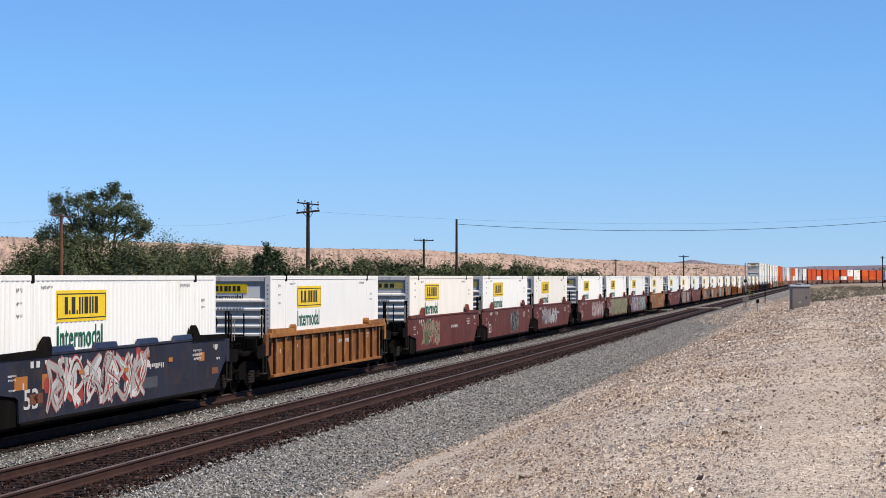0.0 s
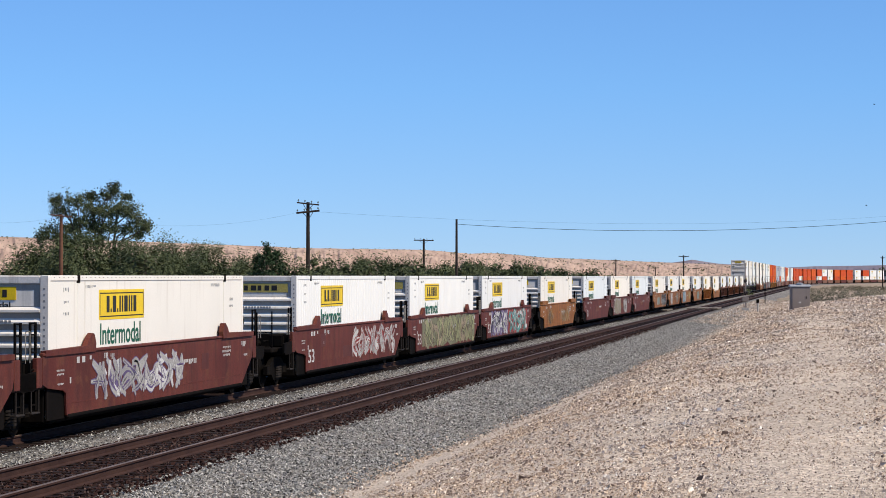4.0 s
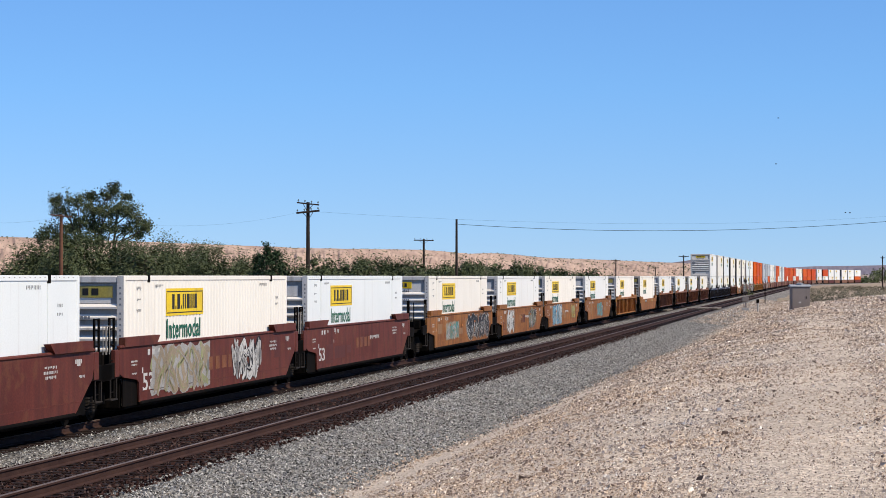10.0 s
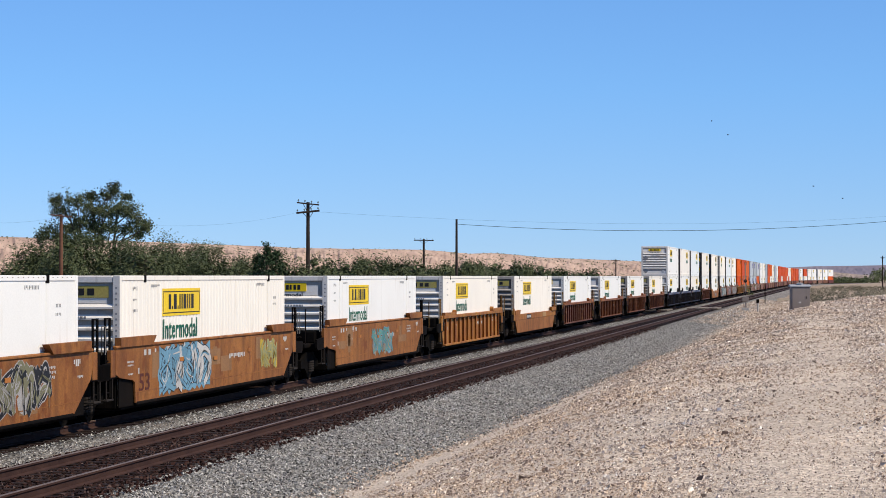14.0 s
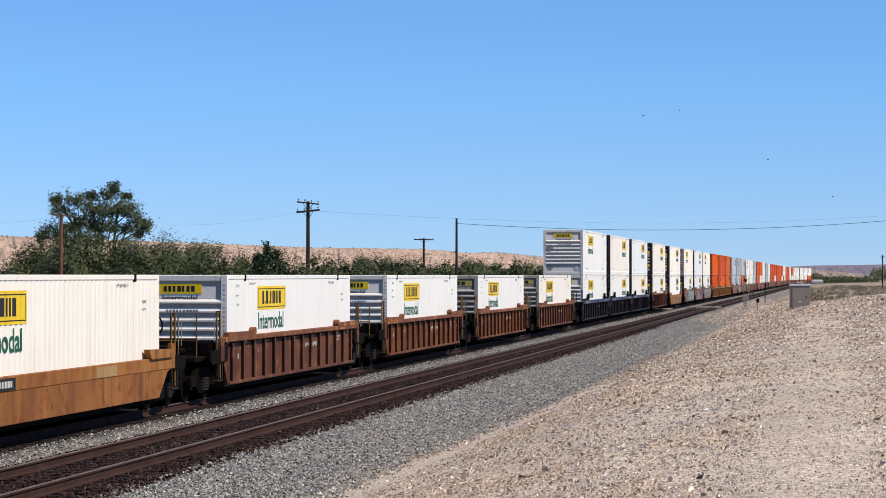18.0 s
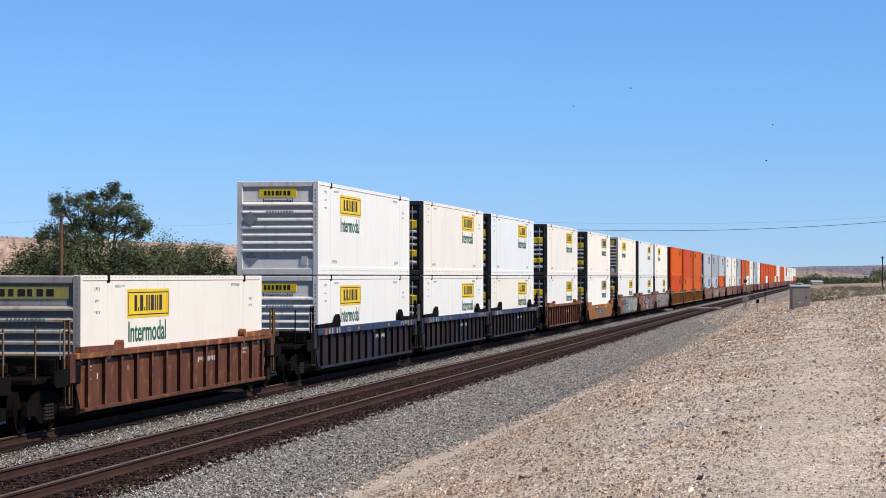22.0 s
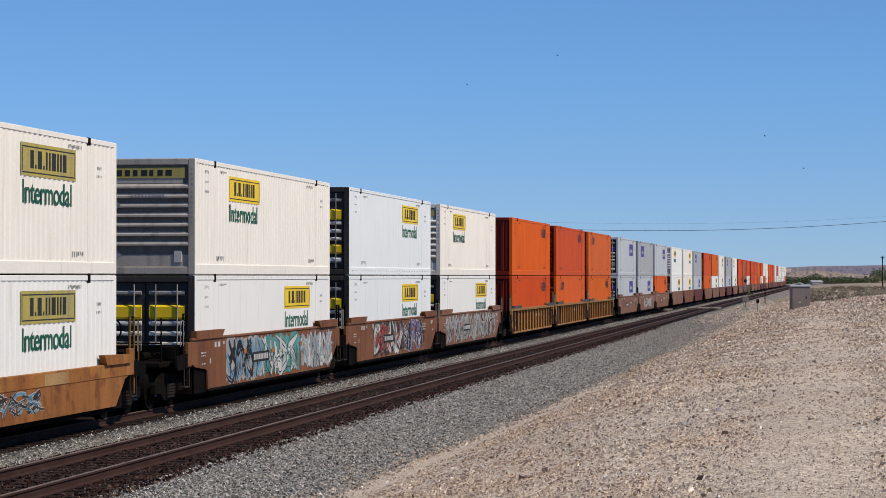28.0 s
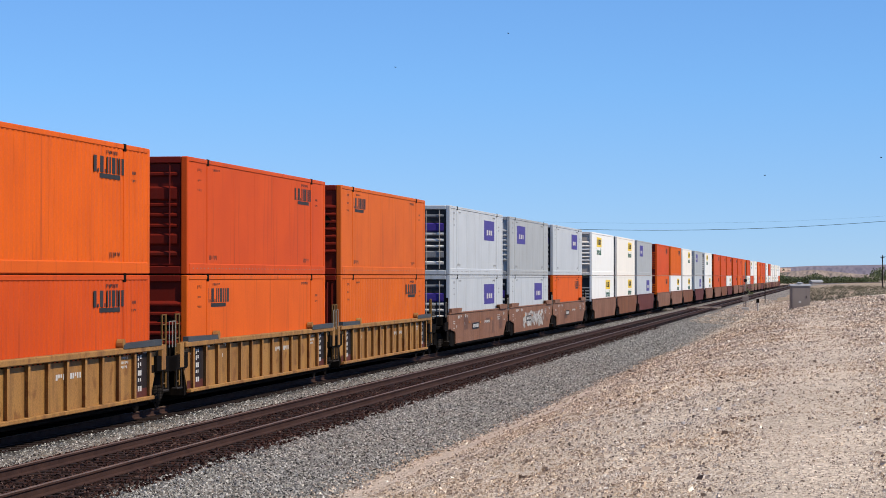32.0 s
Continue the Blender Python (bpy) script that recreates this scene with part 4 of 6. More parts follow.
def well_car(style, colour, seat, art=(), far=False, digits=False):
    """One well of a double-stack car; its root stands at its middle at rail height. seat: s single, f first, m middle, l last."""
    paint = WELLS[colour]
    words = f"{CAR_WORDS[colour]} steel well car with " + ("ribbed sides" if style == "rib" else "low smooth sides" if style == "low" else "smooth sides and spray-painted graffiti" if art else "smooth sides")
    car = tagged(new("well_car"), words, "rail car", "well cars of the train")
    p = lambda name, make, mat, label="", at=None, k="": part(name, shared((name, k, mat.name), lambda: make().data(name, mat)), car, label, at)
    for s in (1, -1):
        if style == "rib":
            p("side_plate", lambda: rib_plate(s), paint, k=f"rib{s}")
            chord = BLUE_TRIM if colour == "blue" else CHORD_RUST if colour in ("rust", "russet") else WELLS["gold"] if colour == "stained" else paint
            p("top_chord", lambda: Shape().box(s * 1.36 - 0.09, s * 1.36 + 0.09, -8.7, 8.7, 1.38 if colour == "blue" else 1.46, 1.6, 0.02), chord, "blue top chord" if colour == "blue" else "", k=f"c{s}")
            p("bottom_chord", lambda: Shape().box(s * 1.34 - 0.07, s * 1.34 + 0.07, -8.1, 8.1, 0.33, 0.42, 0.015), paint, k=f"b{s}")
            if s < 0:
                back = Shape()
                for i in range(14):
                    y = -7.8 + i * 1.2
                    back.box(-1.44, -1.31, y - 0.03, y + 0.03, 0.42, 1.46, 0.01).box(-1.445, -1.425, y - 0.075, y + 0.075, 0.42, 1.46, 0.006)
                tagged(p("ribs", lambda: back, paint, k="back"), kind="stuff")
            for i in range(14) if s > 0 else ():
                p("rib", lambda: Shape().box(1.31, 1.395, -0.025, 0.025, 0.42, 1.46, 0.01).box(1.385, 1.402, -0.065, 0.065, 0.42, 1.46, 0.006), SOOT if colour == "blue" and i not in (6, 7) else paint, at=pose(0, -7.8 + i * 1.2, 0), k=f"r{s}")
        elif style == "low":
            p("side_plate", lambda: low_plate(s), WELLS["orange"], "dark stained lower side", k=f"low{s}")
            p("top_chord", lambda: Shape().box(s * 1.38 - 0.06, s * 1.38 + 0.035, -8.72, 8.72, 0.98, 1.28, 0.015), paint, "golden top chord", k=f"lc{s}")
            for y in (-7.6, 7.6):
                p("guide", lambda: Shape().prism([(-1.1, 1.27), (0.75, 1.27), (0.95, 1.5), (-1.1, 1.46)], -0.09, 0.05), paint, "flared container guide on the sill", pose(s * 1.385, y, 0, 0, 0, 0 if y < 0 else 180), k="lw")
        else:
            p("side_plate", lambda: side_plate(s), paint, k=f"flat{s}")
            p("top_chord", lambda: Shape().box(s * 1.38 - 0.06, s * 1.38 + 0.05, -8.72, 8.72, 1.6, 1.67, 0.02), paint, k=f"c{s}")
            if not far:
                # Near-black strip: the side's shaded lower edge, put into the chord's colour.
                p("bottom_chord", lambda: Shape().box(s * 1.38 - 0.07, s * 1.38 + 0.045, -7.15, 7.45, 0.27, 0.365, 0.03), STEEL_DARK, "bottom chord blackened to stand for shade", k=f"b{s}")
        if not far and style != "low":
            for y in (-7.0, 7.0):
                if style == "rib" and colour != "blue":
                    p("guide", lambda: Shape().prism([(-1.5, 1.58), (1.5, 1.58), (1.5, 1.66), (1.3, 1.7), (-1.5, 1.72)], -0.08, 0.06), SLAB if colour == "tan" else chord, "low container guide on the sill", pose(s * 1.385, y, 0, 0, 0, 0 if y < 0 else 180), k="low")
                    if s > 0:
                        p("roller", lambda: Shape().tube((1.3, 0, 1.69), (1.45, 0, 1.69), 0.115, n=12), chord, "round guide roller", pose(0, y + (1.45 if y < 0 else -1.45), 0))
                elif colour in ("blue", "maroon") and digits != "plain":
                    p("guide", lambda: Shape().prism([(-1.6, 1.6), (1.66, 1.6), (1.68, 1.78), (1.56, 1.98), (1.44, 2.0), (1.24, 1.9), (1.04, 1.74), (-1.6, 1.71)], -0.07, 0.05), paint if colour == "maroon" else STEEL_DARK, "horned container guide on the sill", pose(s * 1.385, y, 0, 0, 0, 0 if y < 0 else 180), k="g")
                else:
                    p("guide", lambda: Shape().prism([(-1.45, 1.63), (1.05, 1.63), (1.35, 1.84), (-1.45, 1.84)], -0.09, 0.06), paint, "flared container guide on the sill", pose(s * 1.385, y, 0, 0, 0, 0 if y < 0 else 180), k="w")
    for e in (-1, 1):
        for s in (1, -1):
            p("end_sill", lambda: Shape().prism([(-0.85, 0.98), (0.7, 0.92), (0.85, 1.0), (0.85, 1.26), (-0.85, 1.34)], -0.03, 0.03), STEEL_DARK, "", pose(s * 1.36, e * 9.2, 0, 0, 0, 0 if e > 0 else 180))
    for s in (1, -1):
        # Near-black sheet: the shade inside the well is put into its colour.
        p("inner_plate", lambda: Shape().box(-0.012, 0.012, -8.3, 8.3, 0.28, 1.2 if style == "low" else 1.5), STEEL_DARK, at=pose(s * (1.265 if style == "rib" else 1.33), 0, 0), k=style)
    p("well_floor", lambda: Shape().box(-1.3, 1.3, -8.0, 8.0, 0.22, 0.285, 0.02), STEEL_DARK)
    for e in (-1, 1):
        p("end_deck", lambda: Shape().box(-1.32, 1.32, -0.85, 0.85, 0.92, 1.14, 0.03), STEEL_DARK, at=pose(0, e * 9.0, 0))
        # The bulkhead is near-black as well, holding the shade below the deck.
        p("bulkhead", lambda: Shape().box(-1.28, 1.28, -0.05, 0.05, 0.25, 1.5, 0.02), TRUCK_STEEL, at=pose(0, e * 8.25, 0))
        if not far:
            for sx in (-1, 1):
                for q in (0.0, 0.32):
                    p("grab_rail", lambda: Shape().tube((0, 0, 0.55), (0, 0, 2.3), 0.032, n=6), YELLOW_BAR if colour in ("tan", "rust", "russet", "gold") else STEEL_DARK, "", pose(sx * 1.33, e * (8.95 + q), 0), k="up")
            for z in (0.65, 1.0, 1.35, 1.7, 2.05, 2.28):
                p("rung", lambda: Shape().tube((0, -0.17, 0), (0, 0.17, 0), 0.017, n=6), YELLOW_BAR if colour == "tan" else STEEL_DARK, "", pose(1.33, e * 9.11, z), k="rung")
            p("end_panel", lambda: Shape().box(1.3, 1.405, -0.16, 0.16, 0.98, 1.58, 0.012), paint, "upright end panel of the side", pose(0, e * 8.9, 0))
            p("grab_iron", lambda: Shape().tube((1.38, 0, 1.5), (1.38, 0, 2.12), 0.011, n=5).tube((1.38, 0.26, 1.5), (1.38, 0.26, 2.12), 0.011, n=5).tube((1.38, 0, 2.12), (1.38, 0.26, 2.12), 0.011, n=5), PALE_ROD, "pale grab iron", pose(0, e * 9.55 - 0.13, 0))
            p("step", lambda: Shape().tube((1.37, -0.22, 0.95), (1.37, -0.22, 0.5), 0.02, n=5).tube((1.37, 0.22, 0.95), (1.37, 0.22, 0.5), 0.02, n=5).box(1.25, 1.4, -0.24, 0.24, 0.47, 0.51, 0.01), SPRING_STEEL, "steel stirrup step", pose(0, e * 9.1, 0))
            p("end_gear", lambda: Shape().box(-0.6, 0.0, -0.25, 0.25, 1.14, 1.4, 0.04).tube((0.3, -0.3, 1.24), (0.3, 0.3, 1.24), 0.1, n=10).box(0.75, 1.15, -0.12, 0.12, 1.14, 1.5, 0.03).tube((0.6, -0.3, 1.3), (0.6, 0.3, 1.3), 0.03, n=6), TRUCK_STEEL, "grimy brake gear on the end deck", pose(0, e * 9.15, 0))
    ends = {"s": (-1, 1), "f": (-1,), "m": (), "l": (1,)}[seat]
    for e in (-1, 1):
        if e in ends:
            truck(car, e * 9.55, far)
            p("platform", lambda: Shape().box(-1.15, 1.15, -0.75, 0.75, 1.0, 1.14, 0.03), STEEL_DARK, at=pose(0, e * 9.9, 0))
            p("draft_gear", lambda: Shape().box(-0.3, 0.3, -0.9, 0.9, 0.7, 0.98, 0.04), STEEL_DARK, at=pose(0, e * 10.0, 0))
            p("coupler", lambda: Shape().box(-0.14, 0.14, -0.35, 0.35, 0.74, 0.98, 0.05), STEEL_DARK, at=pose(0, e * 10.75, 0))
            if not far:
                p("brake_hose", lambda: Shape().tube((0.45, 0, 0.75), (0.3, 0.25, 0.28), 0.03, n=6), STEEL_DARK, at=pose(0, e * 10.5, 0))
                if e > 0:
                    p("brake_wheel", brake_wheel, STEEL_DARK, "black brake wheel on its stand", pose(0.55, 9.95, 0))
                for sx in (-1, 1):
                    p("crossover_rail", lambda: Shape().tube((0, 0, 1.1), (0, 0, 2.2), 0.022, n=6), YELLOW_BAR if colour in ("tan", "rust", "russet", "gold") else STEEL_DARK, "", pose(sx * 1.1, e * 10.4, 0), k="x")
                p("crossover_bar", lambda: Shape().tube((-1.1, 0, 1.6), (1.1, 0, 1.6), 0.022, n=6), YELLOW_BAR if colour in ("tan", "rust", "russet", "gold") else STEEL_DARK, "", pose(0, e * 10.4, 0), k="xb")
        elif e == 1:
            truck(car, 9.4, far)
    for y, z, w, h, seed, fill, edge, extra, letters, *ground in art:
        tagged(part("graffiti", graffiti(seed, w, h, fill, edge, extra, letters, *ground), car, f"{fill} and {edge} graffiti", pose(1.401, y, z)), kind="stuff")
    if not far:
        if style == "flat":
            tagged(p("stencil", lambda: marks([(-7.6, 1.28, 8, 0.5, 0.04), (-7.6, 1.2, 7, 0.45, 0.04), (-7.6, 1.0, 7, 0.4, 0.04), (-6.95, 1.02, 1, 0.12, 0.2), (-6.2, 1.46, 2, 0.7, 0.13), (-5.6, 1.46, 1, 0.16, 0.13), (-4.5, 1.46, 3, 0.3, 0.18), (-4.05, 1.46, 4, 0.3, 0.12), (-4.7, 1.15, 1, 0.08, 0.1), (2.1, 1.12, 11, 1.7, 0.12), (5.9, 1.36, 8, 0.8, 0.06), (5.9, 1.26, 9, 0.9, 0.06), (5.9, 1.16, 7, 0.7, 0.06), (7.7, 1.4, 4, 0.5, 0.14), (7.9, 1.1, 5, 0.4, 0.06)], 0.6), WHITE_INK, "white stencilled bars", pose(1.402, 0, 0)), kind="stuff")
            for y, z in () if colour == "maroon" else ((-3.4, 1.2), (-0.2, 1.12), (3.4, 1.22)):
                p("reflector", lambda: Shape().box(0, 0.005, -0.17, 0.17, -0.05, 0.05), ORANGE_INK, "", pose(1.418, y, z), k="o")
            if colour in ("brown", "dust") and seat != "s":
                p("stencil_panel", lambda: Shape().box(0, 0.004, -0.95, 0.95, -0.14, 0.14), BLACK_INK, "black stencil panel", pose(1.415, -1.6, 1.0))
                tagged(p("tag_mark", lambda: bars(9, 1.65, 0.16, 2, 0.9), WHITE_INK, "", pose(1.42, -1.6, 1.0)), kind="stuff")
        elif style == "low":
            p("stencil_panel", lambda: Shape().box(0, 0.004, -0.95, 0.95, -0.12, 0.12), BLACK_INK, "black stencil panel", pose(1.416, -3.2, 1.12), k="low")
            tagged(p("stencil", lambda: bars(10, 1.6, 0.13, 2, 0.9), WHITE_INK, "white stencilled bars", pose(1.421, -3.2, 1.12), k="low"), kind="stuff")
            p("paint_patch", lambda: Shape().box(0, 0.003, -0.75, 0.75, -0.12, 0.12), PATCH["gold"], "pale patch of paint", pose(1.4155, 3.6, 1.12), k="low")
        else:
            tagged(p("stencil", lambda: marks([(-7.1, 0.95, 1, 0.2, 0.34), (-5.45, 0.9, 4, 0.6, 0.2), (-6.2, 0.85, 5, 0.4, 0.05), (-6.2, 0.75, 5, 0.3, 0.05), (-3.0, 1.1, 5, 0.5, 0.06), (4.2, 0.85, 4, 0.5, 0.2), (7.0, 0.9, 1, 0.14, 0.3)], 0.6), WHITE_INK, "white stencilled bars", pose(1.312, 0, 0)), kind="stuff")
            if colour == "blue":
                for y in (-2.4, 3.0):
                    p("reflector", lambda: Shape().box(0, 0.005, -0.2, 0.2, -0.05, 0.05), ORANGE_INK, "", pose(1.451, y, 1.49), k="o")
                for y in (-7.6, 7.6):
                    p("reflector", lambda: Shape().box(0, 0.005, -0.14, 0.14, -0.11, 0.09), ORANGE_INK, "orange end mark", pose(1.452, y, 1.49), k="end")
                tagged(p("chord_mark", lambda: marks([(-6.9, 1.49, 3, 1.3, 0.17), (-5.6, 1.49, 2, 0.8, 0.17), (-4.0, 1.53, 6, 0.45, 0.03), (-4.0, 1.48, 7, 0.5, 0.03), (-4.0, 1.43, 6, 0.45, 0.03), (5.6, 1.5, 4, 0.3, 0.13), (6.6, 1.49, 4, 1.3, 0.17)], 0.28), WHITE_INK, "white marks on the chord", pose(1.451, 0, 0)), kind="stuff")
                p("chord_joint", lambda: Shape().box(1.44, 1.47, -0.09, 0.09, 1.3, 1.6, 0.008), BLUE_TRIM, "", pose(0, 0.15, 0))
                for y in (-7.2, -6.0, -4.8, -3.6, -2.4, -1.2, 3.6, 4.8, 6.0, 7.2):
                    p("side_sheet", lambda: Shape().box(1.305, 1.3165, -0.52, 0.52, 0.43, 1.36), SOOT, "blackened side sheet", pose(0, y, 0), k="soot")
            if colour == "tan":
                for y in (-7.8, 7.8):
                    p("black_panel", lambda: Shape().box(0, 0.006, -0.62, 0.62, 0.5, 1.42), SOOT, "black painted end bay", pose(1.311, y * 0.923, 0))
                    tagged(p("bay_mark", lambda: marks([(0.0, z, 2, 0.32, 0.12) for z in (0.62, 0.8, 0.98, 1.16, 1.32)], 0.7), WHITE_INK, "white upright scrawl", pose(1.318, y * 0.923, 0)), kind="stuff")
                    p("low_corner", lambda: Shape().box(0, 0.008, -0.75, 0.75, 0.42, 0.62), PATCH["maroon"], "maroon lower corner", pose(1.311, y * 0.95, 0))
    if not far and style == "flat":
        r = random.Random(colour + seat + str(len(art)) + str(len(MOVERS)))
        for k in range(r.choice((4, 5, 6)) if colour == "orange" else r.choice((2, 3, 4))):
            y, z, w, h = r.uniform(-6.5, 6.8), r.uniform(0.75, 1.25), r.choice((0.4, 0.7, 1.1, 1.6)), r.choice((0.25, 0.4, 0.6))
            p("paint_patch", lambda: Shape().box(0, 0.0015, -w / 2, w / 2, -h / 2, h / 2), PATCH[colour], "patch of fresher paint", pose(1.4003, y, z), k=f"{w}{h}")
        p("weld_seam", lambda: Shape().box(0, 0.006, -7.2, 7.8, -0.012, 0.012), paint, "", pose(1.399, 0, 0.58))
        if colour == "blue":
            for y, z, w, h in ((-7.1, 1.12, 0.75, 0.26), (-5.6, 1.1, 0.5, 0.3), (-6.2, 0.78, 0.8, 0.2), (1.4, 1.42, 0.6, 0.16), (6.3, 1.2, 0.5, 0.22), (7.6, 0.8, 0.6, 0.16)):
                p("paint_patch", lambda: Shape().box(0, 0.003, -w / 2, w / 2, -h / 2, h / 2), FADED if z < 0.9 else ORANGE_INK, "faded orange patch", pose(1.4005, y, z), k=f"o{w}{h}")
            for y in (-4.6, -1.6, 1.6, 4.6):
                p("sill_cap", lambda: Shape().prism([(-0.75, 1.66), (0.75, 1.66), (0.62, 1.78), (-0.62, 1.78)], -0.07, 0.05), BLUE_TRIM, "blue sill cap", pose(1.385, y, 0))
    if colour == "orange" and seat == "m":
        part("faded_mark", shared("old mark", lambda: bars(3, 1.5, 0.42, 5, 0.95).data("faded_mark", BROWN_INK)), car, "faded brown mark", pose(1.4015, 0.7, 1.05))
    if digits == "plain":
        part("faded_mark", shared("faded", lambda: bars(4, 2.6, 0.34, 3, 0.95).data("faded_mark", FADED)), car, "faded orange mark", pose(1.4015, 0.2, 1.0))
    if digits:
        part("number", shared(("53", colour == "orange"), lambda: lettering("53", 0.42, 0.85, BROWN_INK if colour == "orange" else WHITE_INK)), car, "stencilled number on the side", pose(1.402, -6.5, 0.78))
    return car


MOVERS = []


def load(front, style, colour, seat, boxes, art=(), far=False, digits=False):
    """One well and what stands in it. front: where the boxes' front end is along the line at the clip's start."""
    mid = front - 2.56 + LEN / 2
    MOVERS.append((well_car(style, colour, seat, art, far, digits), mid, 0.0))
    for i, b in enumerate(boxes):
        MOVERS.append((container(*b, far=far), mid, 0.31 + i * 2.945))


W, C, B = ("white", "flat", "front"), ("cream", "corr", "front"), ("cool", "flat", "front")
WR, CR, BR = ("white", "flat", "rear"), ("cream", "flat", "rear"), ("cool", "flat", "rear")
WC, CF = ("white", "corr", "front"), ("cream", "flat", "front")
OR, RD, PO = ("orange", "flat", "rear"), ("red", "flat", "rear"), ("pale", "corr", "rear")
OC, RF, PF = ("orange", "corr", "rear"), ("red", "flat", "front"), ("pale", "flat", "front")
G, GF, SL = ("grey", "flat", "rear"), ("grey", "flat", "front"), ("slate", "flat", "front")

load(45.5, "flat", "blue", "s", [WC], [(-2.0, 1.0, 7.6, 1.2, 11, "silver", "red", "white", 6)], digits=True)
load(67.7, "rib", "stained", "s", [W])
load(90.2, "flat", "maroon", "f", [("cream", "corr", "front")], [(-4.0, 1.0, 4.6, 1.1, 12, "tan", "red", "green", 5)])
load(109.3, "flat", "maroon", "m", [WC], [(2.2, 1.0, 3.4, 1.2, 13, "black", "silver", "black", 4)], digits=True)
load(128.4, "flat", "maroon", "l", [CF], [(-2.0, 0.98, 7.5, 1.0, 14, "silver", "violet", "white", 7)])
load(151.0, "flat", "maroon", "f", [WC], [(3.5, 1.0, 8.0, 1.1, 15, "silver", "red", "white", 7)], digits=True)
load(170.2, "flat", "maroon", "m", [WC], [(0.9, 1.0, 13.6, 1.3, 16, "lime", "soot", "tan", 11, "olive")], digits=True)
load(189.1, "flat", "maroon", "l", [W], [(-3.1, 1.0, 5.8, 1.25, 17, "white", "violet", "black", 4, "violet"), (3.6, 1.0, 7.4, 1.25, 19, "teal", "soot", "white", 5, "red")], digits=True)
load(211.3, "flat", "orange", "s", [CF], [(3.5, 0.9, 4.0, 0.8, 18, "tan", "ochre", "", 5), (-4.6, 0.95, 2.4, 0.9, 39, "ochre", "tan", "soot", 3)])
load(234.3, "flat", "maroon", "f", [B], digits="plain")
load(253.6, "flat", "maroon", "m", [("cream", "corr", "front")], [(-3.6, 1.0, 5.2, 1.25, 20, "tan", "silver", "lime", 5, "silver"), (2.8, 1.0, 3.2, 1.2, 21, "white", "black", "silver", 4)], digits="plain")
load(272.5, "flat", "maroon", "l", [B], digits="plain")
load(294.5, "flat", "orange", "f", [CF], [(4.5, 1.0, 7.0, 1.2, 23, "black", "white", "black", 6), (-2.75, 0.95, 3.5, 0.8, 22, "silver", "olive", "teal", 4, "tan")])
load(314.2, "flat", "orange", "m", [W], [(-4.25, 1.0, 2.7, 1.25, 24, "white", "black", "white", 3), (4.45, 1.0, 3.1, 1.15, 25, "black", "silver", "olive", 4)], digits=True)
load(333.3, "flat", "orange", "l", [("cream", "corr", "front")], [(-3.0, 1.0, 4.6, 1.25, 26, "sky", "black", "white", 4, "sky"), (5.65, 1.05, 1.9, 0.9, 27, "lime", "yellow", "lime", 3)], digits=True)
load(355.4, "flat", "orange", "s", [W], [(0.6, 0.95, 4.0, 1.0, 28, "teal", "sky", "tan", 4)])
load(378.0, "rib", "gold", "s", [("cream", "corr", "front")])
load(400.3, "low", "gold", "s", [("cream", "corr", "front", True)])
load(422.8, "rib", "rust", "s", [W])
load(445.6, "rib", "russet", "s", [W])
load(467.8, "rib", "russet", "s", [("white", "flat", "front", True)])
load(490.5, "rib", "rust", "s", [("cream", "flat", "front", True)])
load(514.0, "rib", "blue", "f", [W, W])
load(533.3, "rib", "blue", "m", [WR, CR])
load(552.0, "rib", "blue", "l", [CR, BR])
load(574.4, "rib", "rust", "s", [WR, CR])
load(596.9, "low", "gold", "s", [("white", "corr", "rear"), ("cream", "corr", "rear")], [(0.6, 0.72, 4.6, 0.5, 31, "soot", "white", "sky", 4)])
load(619.6, "flat", "brown", "f", [WR, ("cream", "corr", "front", True)], [(-3.4, 1.0, 4.0, 1.25, 36, "sky", "silver", "black", 4, "silver"), (0.9, 1.0, 4.6, 1.25, 32, "white", "black", "teal", 3, "teal"), (5.6, 1.0, 4.4, 1.2, 37, "silver", "sky", "white", 5)])
load(638.8, "flat", "brown", "m", [BR, BR], [(-1.6, 1.0, 5.6, 1.25, 33, "white", "teal", "red", 5, "soot"), (3.4, 1.0, 4.4, 1.25, 38, "violet", "white", "black", 5)])
load(657.3, "flat", "dust", "l", [WR, ("cream", "corr", "front")], [(0.0, 1.0, 15.5, 1.25, 34, "silver", "soot", "silver", 12)])
load(679.5, "rib", "tan", "f", [("red", "corr", "rear"), OC])
load(698.9, "rib", "tan", "m", [("orange", "flat", "front"), RD])
load(717.5, "rib", "tan", "l", [PO, ("pale", "flat", "front")])
load(739.8, "flat", "dust", "f", [G, G])
load(758.6, "flat", "dust", "m", [G, SL], [(0.5, 0.95, 9.0, 0.9, 35, "white", "silver", "", 8)])
load(777.2, "flat", "dust", "l", [OR, G])
# the far part of the train
FAR = [("f", WR, W), ("m", CR, CR), ("l", G, SL), ("f", OR, RD), ("m", WR, PO), ("l", WR, CR), ("s", G, SL), ("s", WR, W),
       ("f", RD, RD), ("m", RD, RD), ("l", WR, RD), ("f", RD, RD), ("m", OR, RD), ("l", RD, OR), ("f", W, RD), ("m", RD, W), ("l", W, CR),
       ("f", RD, OR), ("m", OR, RD), ("l", RD, RD), ("s", W, W), ("f", W, RD), ("m", CR, W), ("l", W, W), ("f", W, CR), ("m", W, W), ("l", OR, W)]
at = 799.8
for i, (seat, low, top) in enumerate(FAR):
    load(at, "flat", ("dust", "brown", "maroon", "dust")[i % 4], seat, [low, top], far=True)
    at += 18.8 if seat in "fm" else 22.2


# ---- beside the line ----
F_PX = 4160.0


